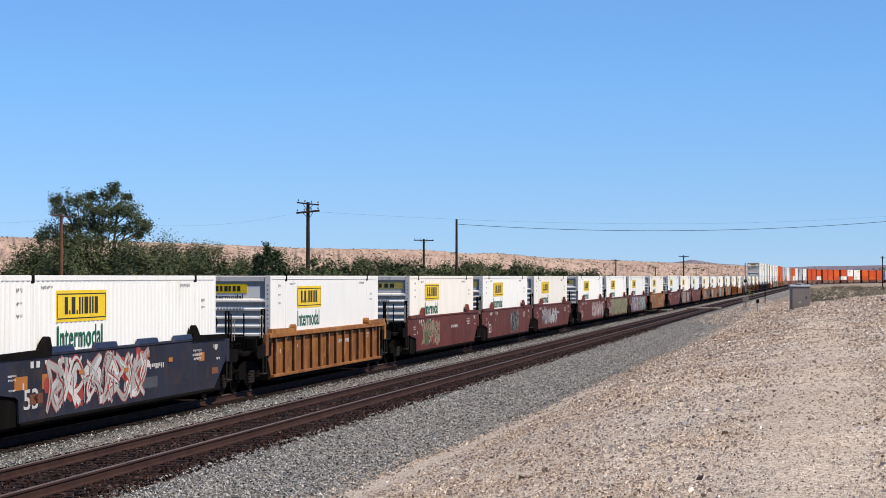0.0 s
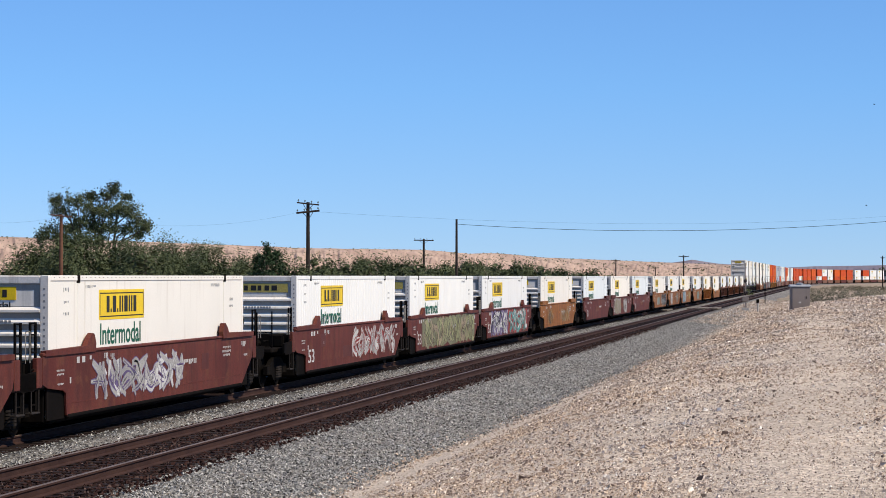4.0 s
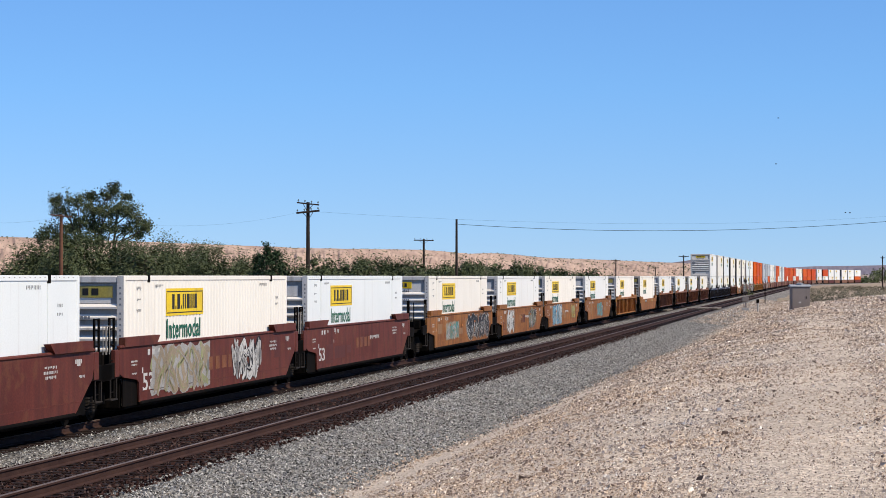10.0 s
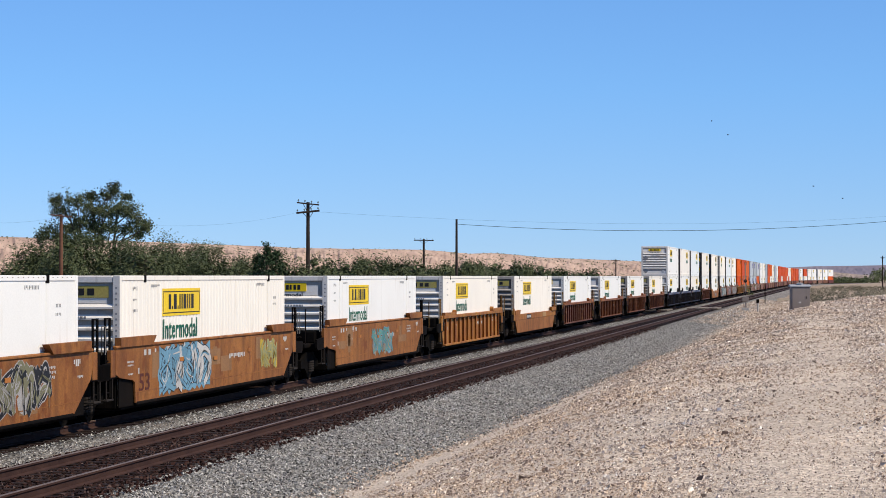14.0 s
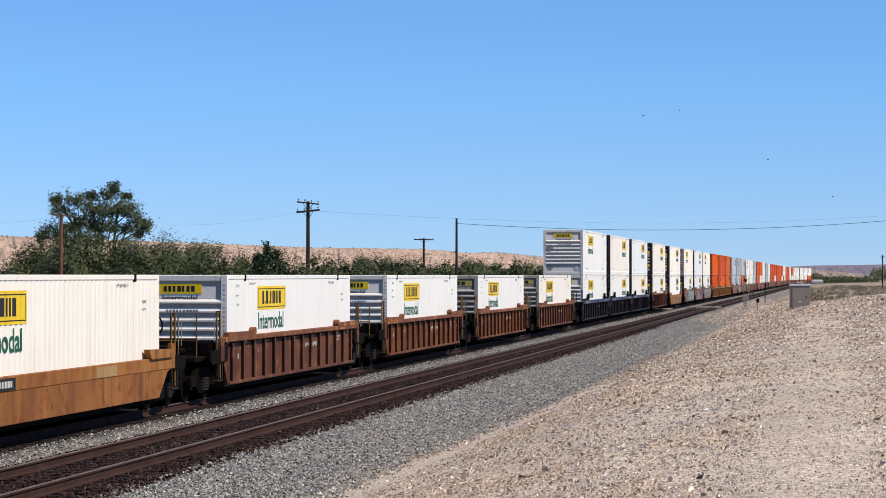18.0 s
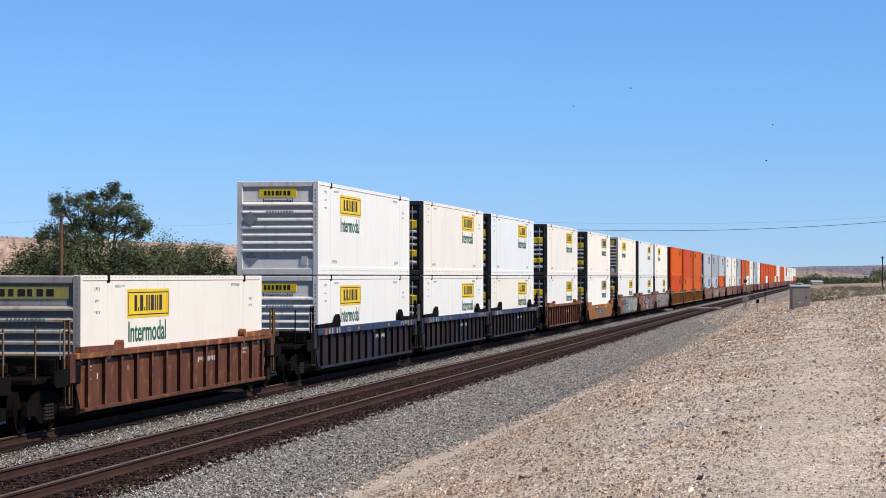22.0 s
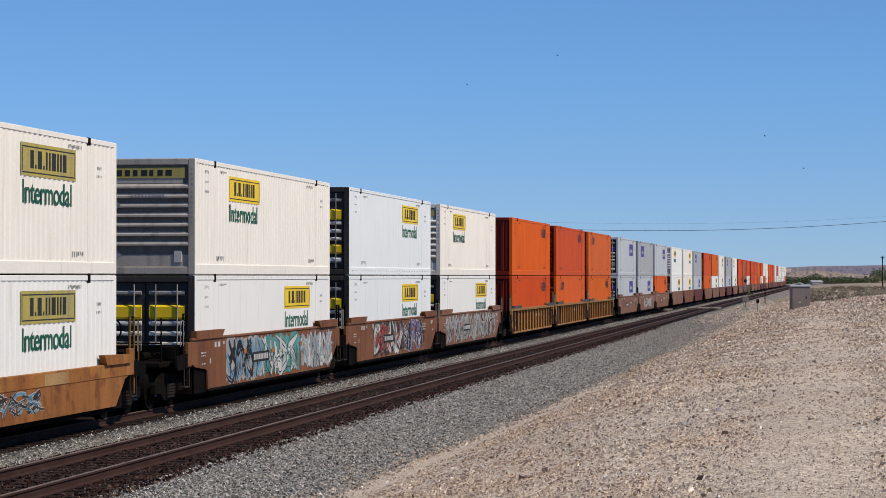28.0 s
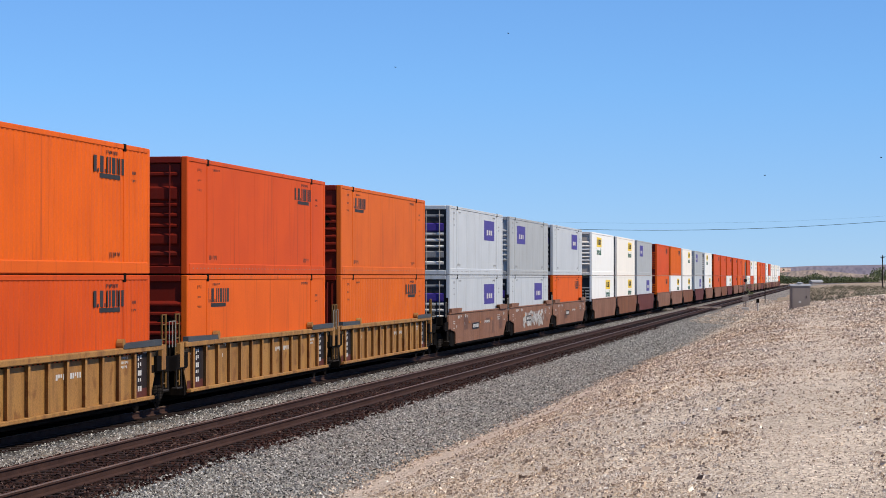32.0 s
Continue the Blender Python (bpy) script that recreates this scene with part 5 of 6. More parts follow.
def spot(px, dist, up=None):
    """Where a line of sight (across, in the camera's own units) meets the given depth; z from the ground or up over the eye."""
    a = math.atan((px - 784.0) / F_PX) - radians(PSI)
    r = dist / math.cos(math.atan((px - 784.0) / F_PX))
    return r * math.sin(a), r * math.cos(a)


def height_of(py, dist):
    return EYE_Z + (489.5 - py) / F_PX * dist


def utility_pole(px, top, dist, arms, wood, r=0.15, lean=0.0, braces=True, base=None):
    x, y = spot(px, dist)
    z0 = ground_z(x, y) - 0.3 if base is None else base
    h = height_of(top, dist) - z0
    pole = tagged(new("utility_pole"), ("weathered reddish" if wood is POLE_RED else "dark") + " wooden utility pole" + (" with crossarms" if arms else " without crossarms"), "utility pole", "poles along the railway")
    pole.matrix_world = pose(x, y, z0, 0, lean, 0)
    part("post", Shape().tube((0, 0, 0), (0, 0, h), r * 1.15, r * 0.75, 10).data("post", wood), pole)
    turn = math.degrees(math.atan2(y, x)) - 90
    for drop, half, tilt, n, thick in arms:
        t = pose(0, 0, h - drop, 0, tilt, turn)
        arm = part("crossarm", Shape().box(-half, half, -0.2 - thick, -0.2 + thick, -thick, thick, 0.02).data("crossarm", wood), pole, "", t)
        for i in range(n):
            xi = -half + 0.12 + (2 * half - 0.24) * i / max(n - 1, 1)
            part("insulator", shared("insulator", lambda: Shape().tube((0, -0.2, 0.05), (0, -0.2, 0.16), 0.02, n=6).tube((0, -0.2, 0.16), (0, -0.2, 0.3), 0.075, 0.05, 8).data("insulator", INSULATOR)), arm, "", pose(xi, 0, 0))
        if braces:
            for sx in (-1, 1):
                part("brace", shared(("brace", sx, half), lambda: Shape().tube((sx * half * 0.45, -0.2, -0.03), (0, -0.2, -0.65), 0.03, n=4).data("brace", wood)), arm)
    return pole


utility_pole(545, 358, 205, [(0.15, 0.98, 6, 4, 0.06), (0.85, 1.02, -6, 4, 0.085)], POLE_WOOD, 0.19)
utility_pole(750, 423, 395, [(0.25, 1.65, 1, 4, 0.085)], POLE_WOOD, 0.22)
utility_pole(808, 388, 255, [], POLE_WOOD, 0.15)
utility_pole(108, 380, 165, [(0.1, 0.72, 6, 2, 0.05)], POLE_RED, 0.15, braces=False)
utility_pole(1210, 452, 700, [(0.4, 1.5, 0, 4, 0.1)], POLE_WOOD, 0.22)
utility_pole(1232, 474, 1150, [(0.4, 1.5, 0, 2, 0.1)], POLE_WOOD, 0.22)
utility_pole(1090, 459, 820, [(0.4, 1.6, 0, 2, 0.1)], POLE_WOOD, 0.22)
utility_pole(1160, 473, 1100, [(0.4, 1.6, 0, 2, 0.1)], POLE_WOOD, 0.22)
utility_pole(1562, 453, 590, [(0.5, 0.5, 0, 2, 0.08)], POLE_WOOD, 0.17)


def wire(a, b, sag, r=0.012):
    cu = bpy.data.curves.new("wire", "CURVE")
    cu.dimensions, cu.bevel_depth, cu.bevel_resolution = "3D", r, 0
    sp = cu.splines.new("POLY")
    sp.points.add(40)
    a, b = Vector(a), Vector(b)
    for i in range(41):
        t = i / 40
        p = a.lerp(b, t)
        sp.points[i].co = (p.x, p.y, p.z - 4 * sag * t * (1 - t), 1)
    cu.materials.append(STEEL_DARK)
    return tagged(new("overhead_wire", cu), "thin dark sagging overhead wire between poles", "wire", "overhead wires")


def far_point(px, py, dist):
    return (*spot(px, dist), height_of(py, dist))


wire(far_point(808, 397, 255), far_point(1720, 378, 262), 1.25, 0.022)
wire(far_point(545, 374, 205), far_point(1760, 366, 300), 1.6, 0.005)
wire(far_point(108, 383, 165), far_point(545, 372, 205), 1.0, 0.0035)
wire(far_point(-120, 380, 150), far_point(108, 383, 165), 0.5, 0.0035)
wire(far_point(1562, 455, 590), far_point(1800, 430, 480), 1.0, 0.015)


# signal cabinet beside the track
def signal_cabinet():
    x, y = spot(1415.5, 186)
    z0 = height_of(548, 186)
    c = tagged(new("signal_cabinet"), "grey metal trackside signal cabinet with a domed vent", "cabinet")
    c.matrix_world = pose(x, y, z0, 0, 0, 8)
    part("body", Shape().box(-0.74, 0.74, -0.6, 0.6, 0.0, 1.82, 0.03).data("body", GALV), c)
    part("roof", Shape().prism([(-0.68, 1.8), (0.68, 1.8), (0.68, 1.86), (0.0, 1.98), (-0.68, 1.86)], -0.82, 0.82).data("roof", PALE_METAL), c)
    part("vent", Shape().tube((0, 0, 1.94), (0, 0, 2.06), 0.28, 0.24, 12).tube((0, 0, 2.06), (0, 0, 2.12), 0.34, 0.1, 12).data("vent", PALE_METAL), c)
    d = part("door", Shape().box(-0.66, 0.66, -0.63, -0.6, 0.12, 1.72, 0.008).data("door", GALV), c)
    part("handle", Shape().box(0.4, 0.46, -0.66, -0.63, 0.85, 1.05, 0.01).data("handle", STEEL_DARK), d)
    part("plate", Shape().box(-0.16, 0.02, -0.637, -0.631, 0.5, 0.62).data("plate", WHITE_INK), d, "small pale plate")
    part("plinth", Shape().box(-0.8, 0.8, -0.66, 0.66, -0.7, 0.02, 0.03).data("plinth", CONCRETE), c)


signal_cabinet()


def signal_mast():
    x, y = spot(1319, 240)
    z0 = height_of(547, 240)
    c = tagged(new("railway_signal"), "grey railway signal mast with ladder and round target heads", "signal")
    c.matrix_world = pose(x, y, z0, 0, 0, 4)
    part("mast", Shape().tube((0, 0, 0), (0, 0, 4.7), 0.06, n=10).data("mast", GALV), c)
    part("base", Shape().box(-0.35, 0.35, -0.35, 0.35, -0.3, 0.12, 0.03).data("base", CONCRETE), c)
    for z in (1.6, 2.85):
        h = part("signal_head", Shape().tube((0, -0.26, z), (0, -0.05, z), 0.09, n=12).box(-0.1, 0.1, -0.08, 0.1, z - 0.16, z + 0.16, 0.02).data("signal_head", GALV), c)
        part("backboard", Shape().tube((0, -0.1, z), (0, -0.08, z), 0.17, n=18).data("backboard", STEEL_DARK), h)
        part("lens", Shape().tube((0, -0.27, z), (0, -0.26, z), 0.07, n=12).data("lens", LENS), h)
    for sx in (-0.16, 0.16):
        part("ladder_rail", shared("ladder_rail", lambda: Shape().tube((0, 0.45, 0), (0, 0.2, 3.4), 0.018, n=5).data("ladder_rail", GALV)), c, "", pose(sx, 0, 0))
    for i in range(10):
        part("rung", shared("signal_rung", lambda: Shape().tube((-0.16, 0, 0), (0.16, 0, 0), 0.012, n=5).data("rung", GALV)), c, "", pose(0, 0.44 - 0.025 * i, 0.25 + 0.32 * i))
    part("platform", Shape().box(-0.5, 0.5, 0.1, 0.7, 2.2, 2.25, 0.01).data("platform", GALV), c)
    for sx in (-0.48, 0.48):
        part("guard_rail", Shape().tube((sx, 0.68, 2.2), (sx, 0.68, 3.1), 0.018, n=5).tube((sx, 0.1, 3.1), (sx, 0.68, 3.1), 0.018, n=5).data("guard_rail", GALV), c)
    part("case", Shape().box(-0.32, 0.32, -0.25, 0.25, 0.75, 1.25, 0.03).data("case", GALV), c)


signal_mast()


def marker(px, bottom, top, dist, r, mat, name, label, cat):
    x, y = spot(px, dist)
    z0 = height_of(bottom, dist)
    o = tagged(new(name), label, cat)
    o.matrix_world = pose(x, y, z0)
    part("post", Shape().tube((0, 0, -0.3), (0, 0, height_of(top, dist) - z0), r, n=8).data("post", mat), o)
    return o


marker(1354, 534, 503, 270, 0.05, STEEL_DARK, "marker_post", "thin dark steel marker post beside the track", "post")
m = marker(1341, 547, 534, 232, 0.1, CONCRETE, "short_post", "short pale post with a dark cap", "post")
part("cap", Shape().box(-0.14, 0.14, -0.14, 0.14, 0.55, 0.95, 0.03).data("cap", STEEL_DARK), m)

# road crossing over both tracks
cross = tagged(new("road_crossing"), "worn timber planks of a small level crossing", "crossing", kind="structure")
for base, rise in ((TRAIN_X, 0.0), (NEAR_X, NEAR_RISE)):
    for q0, q1 in ((-1.5, -0.84), (-0.66, 0.66), (0.84, 1.5)):
        n = max(2, round((q1 - q0) / 0.3))
        for i in range(n):
            a, b = q0 + (q1 - q0) * i / n, q0 + (q1 - q0) * (i + 1) / n
            p0, th = on_line(232, base)
            part("plank", shared(("plank", round(b - a, 3)), lambda: Shape().box(-(b - a) / 2 + 0.008, (b - a) / 2 - 0.008, -4.0, 4.0, -0.16, -0.02, 0.015).data("plank", ROAD)), cross, "", pose(p0.x + (a + b) / 2, p0.y, rise, 0, 0, -math.degrees(th)))

# ---- plants ----
def leaf_cloud(rnd, centres, each, size, spread, mat, name="crown", flat=1.0):
    """Many small bent leaves round the given places."""
    c = np.repeat(np.array(centres, dtype=float), each, axis=0)
    n = len(c)
    r = np.random.RandomState(rnd)
    d = r.normal(size=(n, 3)) * np.array([spread, spread, spread * flat])
    c = c + d
    out = (c - np.mean(c, axis=0)) / (np.std(c, axis=0) + 0.1)
    out /= np.linalg.norm(out, axis=1)[:, None] + 1e-6
    face = out * 0.8 + np.array([0.0, 0.0, 0.35]) + 0.6 * r.normal(size=(n, 3))
    face /= np.linalg.norm(face, axis=1)[:, None]
    u = np.cross(face, r.normal(size=(n, 3)))
    u /= np.linalg.norm(u, axis=1)[:, None]
    w = np.cross(face, u)
    s = size * r.uniform(0.6, 1.4, size=(n, 1))
    nrm = np.cross(u, w)
    v = np.stack([c - u * s, c + w * s * 0.45 + nrm * s * 0.12, c + u * s, c - w * s * 0.45 + nrm * s * 0.12], axis=1).reshape(-1, 3)
    k = np.arange(n) * 4
    f = np.concatenate([np.stack([k, k + 1, k + 2], 1), np.stack([k, k + 2, k + 3], 1)])
    me = bpy.data.meshes.new(name)
    me.from_pydata(v.tolist(), [], f.tolist())
    me.materials.append(mat)
    return me


def grow(rnd, sh, a, d, length, r, depth, tips, spread=0.55, low=2):
    """Limbs that fork and taper; notes where twigs end."""
    mid = a + d * length * 0.5 + Vector((rnd.uniform(-1, 1), rnd.uniform(-1, 1), rnd.uniform(-0.3, 0.6))) * length * 0.07
    b = mid + (d + Vector((rnd.uniform(-1, 1), rnd.uniform(-1, 1), rnd.uniform(-0.2, 0.5))) * 0.2).normalized() * length * 0.5
    sh.tube(a, mid, r, r * 0.85, 7, caps=False)
    sh.tube(mid, b, r * 0.85, r * 0.66, 7, caps=False)
    if depth <= low:
        tips.append(tuple(mid))
        tips.append(tuple(b))
    if depth == 0:
        return
    for i in range(rnd.choice((2, 3, 3))):
        nd = (d + Vector((rnd.uniform(-1, 1), rnd.uniform(-1, 1), rnd.uniform(-0.35, 0.75))) * spread * 1.35).normalized()
        grow(rnd, sh, b if i else mid.lerp(b, 0.8), nd, length * rnd.uniform(0.62, 0.86), r * 0.62, depth - 1, tips, spread, low)


def tree(name, px, base, top, dist, seed, leaf=LEAF, words="", each=16, size=0.11, spread=0.42, depth=4, wide=0.55, stem=0.28, low=2):
    rnd = random.Random(seed)
    x, y = spot(px, dist)
    z0 = ground_z(x, y) if base is None else base
    h = height_of(top, dist) - z0
    sh, tips = Shape(), []
    for k in range(2):
        grow(rnd, sh, Vector((0.15 * k, 0, -0.2)), Vector((rnd.uniform(-0.25, 0.25) + (0.25 if k else -0.2), rnd.uniform(-0.2, 0.2), 1)).normalized(), h * stem, h * 0.0145, depth, tips, wide, low)
    zmax = max(t[2] for t in tips)
    s = h / (zmax + spread * 0.8)
    sh.v = [(a * s, b * s, c * s) for a, b, c in sh.v]
    tips = [(a * s, b * s, c * s) for a, b, c in tips]
    o = tagged(new(name), words or "green leafy tree with an open, uneven crown", "tree" if name != "shrub" else "shrub", "trees beyond the railway")
    o.matrix_world = pose(x, y, z0)
    part("trunk", sh.data("trunk", BARK), o)
    part("crown", leaf_cloud(seed, tips, each, size, spread, leaf), o)
    return o


def shrub(px, top, dist, width, seed, leaf=LEAF, words="dense green shrub", n=120, each=120, size=0.09):
    rnd = random.Random(seed)
    x, y = spot(px, dist)
    z0 = ground_z(x, y)
    h = height_of(top, dist) - z0
    o = tagged(new("shrub"), words, "shrub", "shrubs beyond the railway")
    o.matrix_world = pose(x, y, z0)
    sh, pts = Shape(), []
    for i in range(n):
        t, r = rnd.uniform(0, 6.283), math.sqrt(rnd.random())
        hh = h * (1 - 0.6 * r ** 2.4) * (0.16 + 0.87 * rnd.random() ** 0.7)
        p = (math.cos(t) * r * width * 0.5, math.sin(t) * r * width * 0.4, max(hh, 0.2))
        pts.append(p)
        if i % 4 == 0:
            sh.tube((p[0] * 0.15, p[1] * 0.15, -0.1), p, 0.05, 0.012, 5, caps=False)
    part("stems", sh.data("stems", BARK), o)
    inner = [(a * 0.9, b * 0.9, c * 0.9 - 0.1) for a, b, c in pts]
    part("foliage", leaf_cloud(seed, pts, each, size, 0.045 * h + 0.05, leaf, "foliage"), o)
    part("inner_foliage", leaf_cloud(seed + 500, inner, 20, size * 2.8, 0.04 * h + 0.05, leaf, "inner_foliage"), o)
    return o


def elm():
    """The tall tree: several leaning stems, each limb ending in an airy layered clump."""
    rnd = random.Random(41)
    x, y = spot(172, 185)
    z0 = ground_z(x, y)
    o = tagged(new("tree"), "tall green elm-like tree with a wide, airy crown", "tree", "trees beyond the railway")
    o.matrix_world = pose(x, y, z0, 0, 0, PSI)
    sh, tips = Shape(), []
    # reach to the side, height, size of each clump
    clumps = ((-3.4, 8.4, 0.85), (-4.3, 8.1, 0.55), (-2.8, 10.3, 0.93), (-1.5, 10.9, 0.85), (-3.3, 11.0, 0.47), (-0.4, 10.3, 0.93), (0.8, 11.3, 0.72), (0.8, 10.1, 0.93), (1.1, 12.0, 0.38), (2.0, 10.4, 0.85), (2.8, 10.0, 0.72), (3.5, 9.3, 0.68), (4.0, 8.7, 0.42), (2.5, 8.8, 0.59), (1.2, 8.7, 0.63), (-0.1, 8.8, 0.72), (-1.3, 9.3, 0.76), (-2.3, 8.8, 0.59), (-1.0, 7.8, 0.85), (-2.7, 7.8, 0.59), (0.4, 7.7, 0.47), (3.3, 8.2, 0.34), (-0.8, 11.3, 0.47), (2.2, 11.2, 0.38))
    forks = [Vector((-1.3, 0.2, 5.6)), Vector((0.0, -0.2, 6.6)), Vector((1.1, 0.3, 5.9))]
    for f in forks:
        sh.tube((f.x * 0.25, 0, -0.2), f * 0.6, 0.2, 0.15, 8, caps=False)
        sh.tube(f * 0.6, f, 0.15, 0.12, 8, caps=False)
    for cx, cz, r in clumps:
        c = Vector((cx, rnd.uniform(-1.6, 1.6), cz - 0.3))
        f = min(forks, key=lambda v: abs(v.x - cx * 0.5))
        mid = Vector((f.x + (c.x - f.x) * 0.4 + rnd.uniform(-0.2, 0.2), c.y * 0.5, f.z + (c.z - f.z) * rnd.uniform(0.6, 0.75)))
        sh.tube(f, mid, 0.085, 0.055, 6, caps=False)
        sh.tube(mid, c, 0.055, 0.03, 6, caps=False)
        for k in range(int(46 * r + 8)):
            d = Vector((rnd.gauss(0, 1), rnd.gauss(0, 1), rnd.gauss(0, 0.6)))
            t = c + d.normalized() * r * rnd.uniform(0.45, 1.35)
            root = mid.lerp(c, rnd.uniform(0.55, 1.0))
            sh.tube(root, t, 0.016, 0.006, 4, caps=False)
            for q in (0.8, 1.0):
                tips.append(tuple(root.lerp(t, q)))
    part("trunk", sh.data("trunk", BARK), o)
    part("crown", leaf_cloud(41, tips, 9, 0.1, 0.14, LEAF), o)


elm()
tree("tree", 352, None, 426, 215, 44, each=18, size=0.08, spread=0.22, depth=4, wide=0.35, low=1)
for i, (px, top, wd) in enumerate(((18, 464, 5), (60, 440, 5), (90, 422, 6), (130, 414, 6.5), (175, 419, 6.5), (225, 415, 7.5), (266, 419, 7), (302, 431, 7), (337, 438, 6), (372, 446, 5), (420, 455, 5), (440, 458, 4), (510, 456, 5))):
    shrub(px, top, 174 + 4 * (i % 3), wd * 1.1, 60 + i, words="dense green shrub in a thicket behind the tracks", n=130, each=100, size=0.085)
for i, (px, top, wd) in enumerate(((560, 458, 6), (600, 464, 6), (652, 456, 8), (690, 466, 6), (722, 460, 9), (770, 470, 7), (820, 462, 9), (850, 466, 8), (900, 463, 9), (930, 468, 7), (960, 477, 9), (1000, 480, 9), (1050, 481, 9))):
    shrub(px, top, 300 + 10 * (i % 3), wd * 1.35, 80 + i, words="grey-green shrub in the scrub beyond the tracks", each=64, size=0.16)


def conifer(px, top, dist, seed):
    rnd = random.Random(seed)
    x, y = spot(px, dist)
    z0 = ground_z(x, y)
    h = height_of(top, dist) - z0
    o = tagged(new("conifer"), "dark green pointed conifer", "tree", "trees beyond the railway")
    o.matrix_world = pose(x, y, z0)
    sh, pts = Shape(), []
    sh.tube((0, 0, -0.1), (0, 0, h * 0.96), 0.13, 0.02, 7)
    for i in range(90):
        k = rnd.random() ** 0.8
        r = (1 - k) * h * 0.3 * rnd.uniform(0.4, 1.1) + 0.03
        t = rnd.uniform(0, 6.283)
        p = (math.cos(t) * r, math.sin(t) * r, 0.5 + k * (h - 0.6))
        sh.tube((0, 0, p[2] - 0.1), p, 0.025, 0.008, 4, caps=False)
        pts.append(p)
    part("trunk", sh.data("trunk", BARK), o)
    part("crown", leaf_cloud(seed, pts, 34, 0.1, 0.15, LEAF_DARK), o)


conifer(472, 431, 170, 51)
conifer(488, 444, 171, 52)
conifer(456, 450, 172, 53)


def wood(name, label, spots, each, size, spread, leaf, seed, flat=0.8):
    return tagged(new(name, leaf_cloud(seed, spots, each, size, spread, leaf, name, flat)), label, "vegetation", kind="stuff")


rnd = random.Random(7)
far_wood = []
for i in range(420):
    px, dist = rnd.uniform(1330, 1720), rnd.uniform(1420, 1620)
    x, y = spot(px, dist)
    peak = 1.8 + 6.5 * max(0.0, noise.noise((px * 0.033, 1.0, 0.0))) + 3.0 * max(0.0, noise.noise((px * 0.11, 5.0, 0.0))) + (4.0 if px > 1545 else 0.0)
    for k in range(3):
        far_wood.append((x + rnd.uniform(-3, 3), y + rnd.uniform(-3, 3), -1.0 + rnd.uniform(0.2, 1.0) * peak))
wood("far_trees", "band of dark green trees far behind the curve", far_wood, 14, 0.7, 1.0, LEAF, 5)
left_scrub = []
for i in range(900):
    px, dist = rnd.uniform(-60, 1330), rnd.uniform(420, 900)
    x, y = spot(px, dist)
    for k in range(2):
        left_scrub.append((x + rnd.uniform(-1, 1), y + rnd.uniform(-1, 1), -1.3 + rnd.uniform(0.2, 2.0) * max(0.3, 1 + noise.noise((px * 0.01, 4.0, 0.0)))))
wood("far_scrub", "grey-green desert scrub on the plain", left_scrub, 26, 0.26, 0.6, LEAF, 6)
near_scrub = []
for i in range(300):
    px, dist = rnd.uniform(1432, 1640), rnd.uniform(300, 640)
    x, y = spot(px, dist)
    if off_line(x, y) < -6:
        continue
    for k in range(3):
        near_scrub.append((x + rnd.uniform(-0.6, 0.6), y + rnd.uniform(-0.6, 0.6), ground_z(x, y) + rnd.uniform(0.02, 0.34)))
wood("low_scrub", "dry low desert scrub behind the gravel bank", near_scrub, 22, 0.11, 0.3, LEAF_GREY, 8)


# ---- far hills ----
def hill(name, crest, dist, base, mat, rough, label, steps=900):
    """A long slope whose crest follows the given heights along the bearing."""
    sh, rows = Shape(), 9
    lo, hi = crest[0][0], crest[-1][0]
    for i in range(steps + 1):
        px = lo + (hi - lo) * i / steps
        d = lerp(px, dist)
        for j in range(rows + 1):
            k = j / rows
            dd = d * (0.93 + 0.1 * k)
            x, y = spot(px, dd)
            top = height_of(lerp(px, crest), d * 1.0)
            e = (noise.noise((px * 0.055, k * 2.5, 0.0)) + 0.7 * noise.noise((px * 0.17, k * 5.0, 2.0))) * rough * math.sin(math.pi * k) ** 0.7
            e += noise.noise((px * 0.03, 9.0, 0.0)) * rough * 0.1
            zz = base + (top - base) * (k ** 0.75 if k < 1 else 1.0) + e
            sh.v.append((x, y, zz))
    for i in range(steps):
        for j in range(rows):
            a = i * (rows + 1) + j
            sh.f.append((a, a + rows + 1, a + rows + 2, a + 1))
            sh.m.append(0)
    return structure(name, sh.data(name, mat), label, "hills")


MESA_CREST = [(-260, 407), (0, 417), (300, 428), (545, 438), (750, 441), (830, 448), (880, 447), (960, 455), (1060, 459), (1200, 465), (1330, 470), (1400, 476)]
hill("hill_mesa", MESA_CREST, [(-260, 1500), (600, 1900), (1400, 3300)], -1.5, MESA, 3.0, "long eroded pinkish-tan mesa slope dotted with scrub")
hill("hill_near", [(1340, 489), (1400, 481), (1440, 478), (1500, 484), (1560, 490)], [(1340, 2600), (1560, 2600)], -2.0, LOW_HILL, 2.0, "low tan hill behind the far trees")
hill("hill_ridge", [(1100, 482), (1180, 466), (1225, 459), (1270, 466), (1380, 474), (1440, 471), (1520, 470), (1600, 468), (1800, 466)], [(1100, 4300), (1800, 4300)], -3.0, RIDGE, 2.0, "far purple mountain ridge")


def mesa_scrub():
    r, pts, sizes = random.Random(17), [], []
    for i in range(2600):
        px = r.uniform(-200, 1390)
        d = lerp(px, [(-260, 1500), (600, 1900), (1400, 3300)])
        top = height_of(lerp(px, MESA_CREST), d)
        k = 0.99 if r.random() < 0.06 else r.random()
        x, y = spot(px, d * (0.93 + 0.1 * k))
        pts.append((x, y, -1.5 + (top + 1.5) * k ** 0.75 + 0.3))
        sizes.append(r.uniform(0.4, 1.0) * d / 1900)
    return stones("mesa_scrub", "dark dots of desert scrub on the mesa", pts, sizes, LEAF, 9)


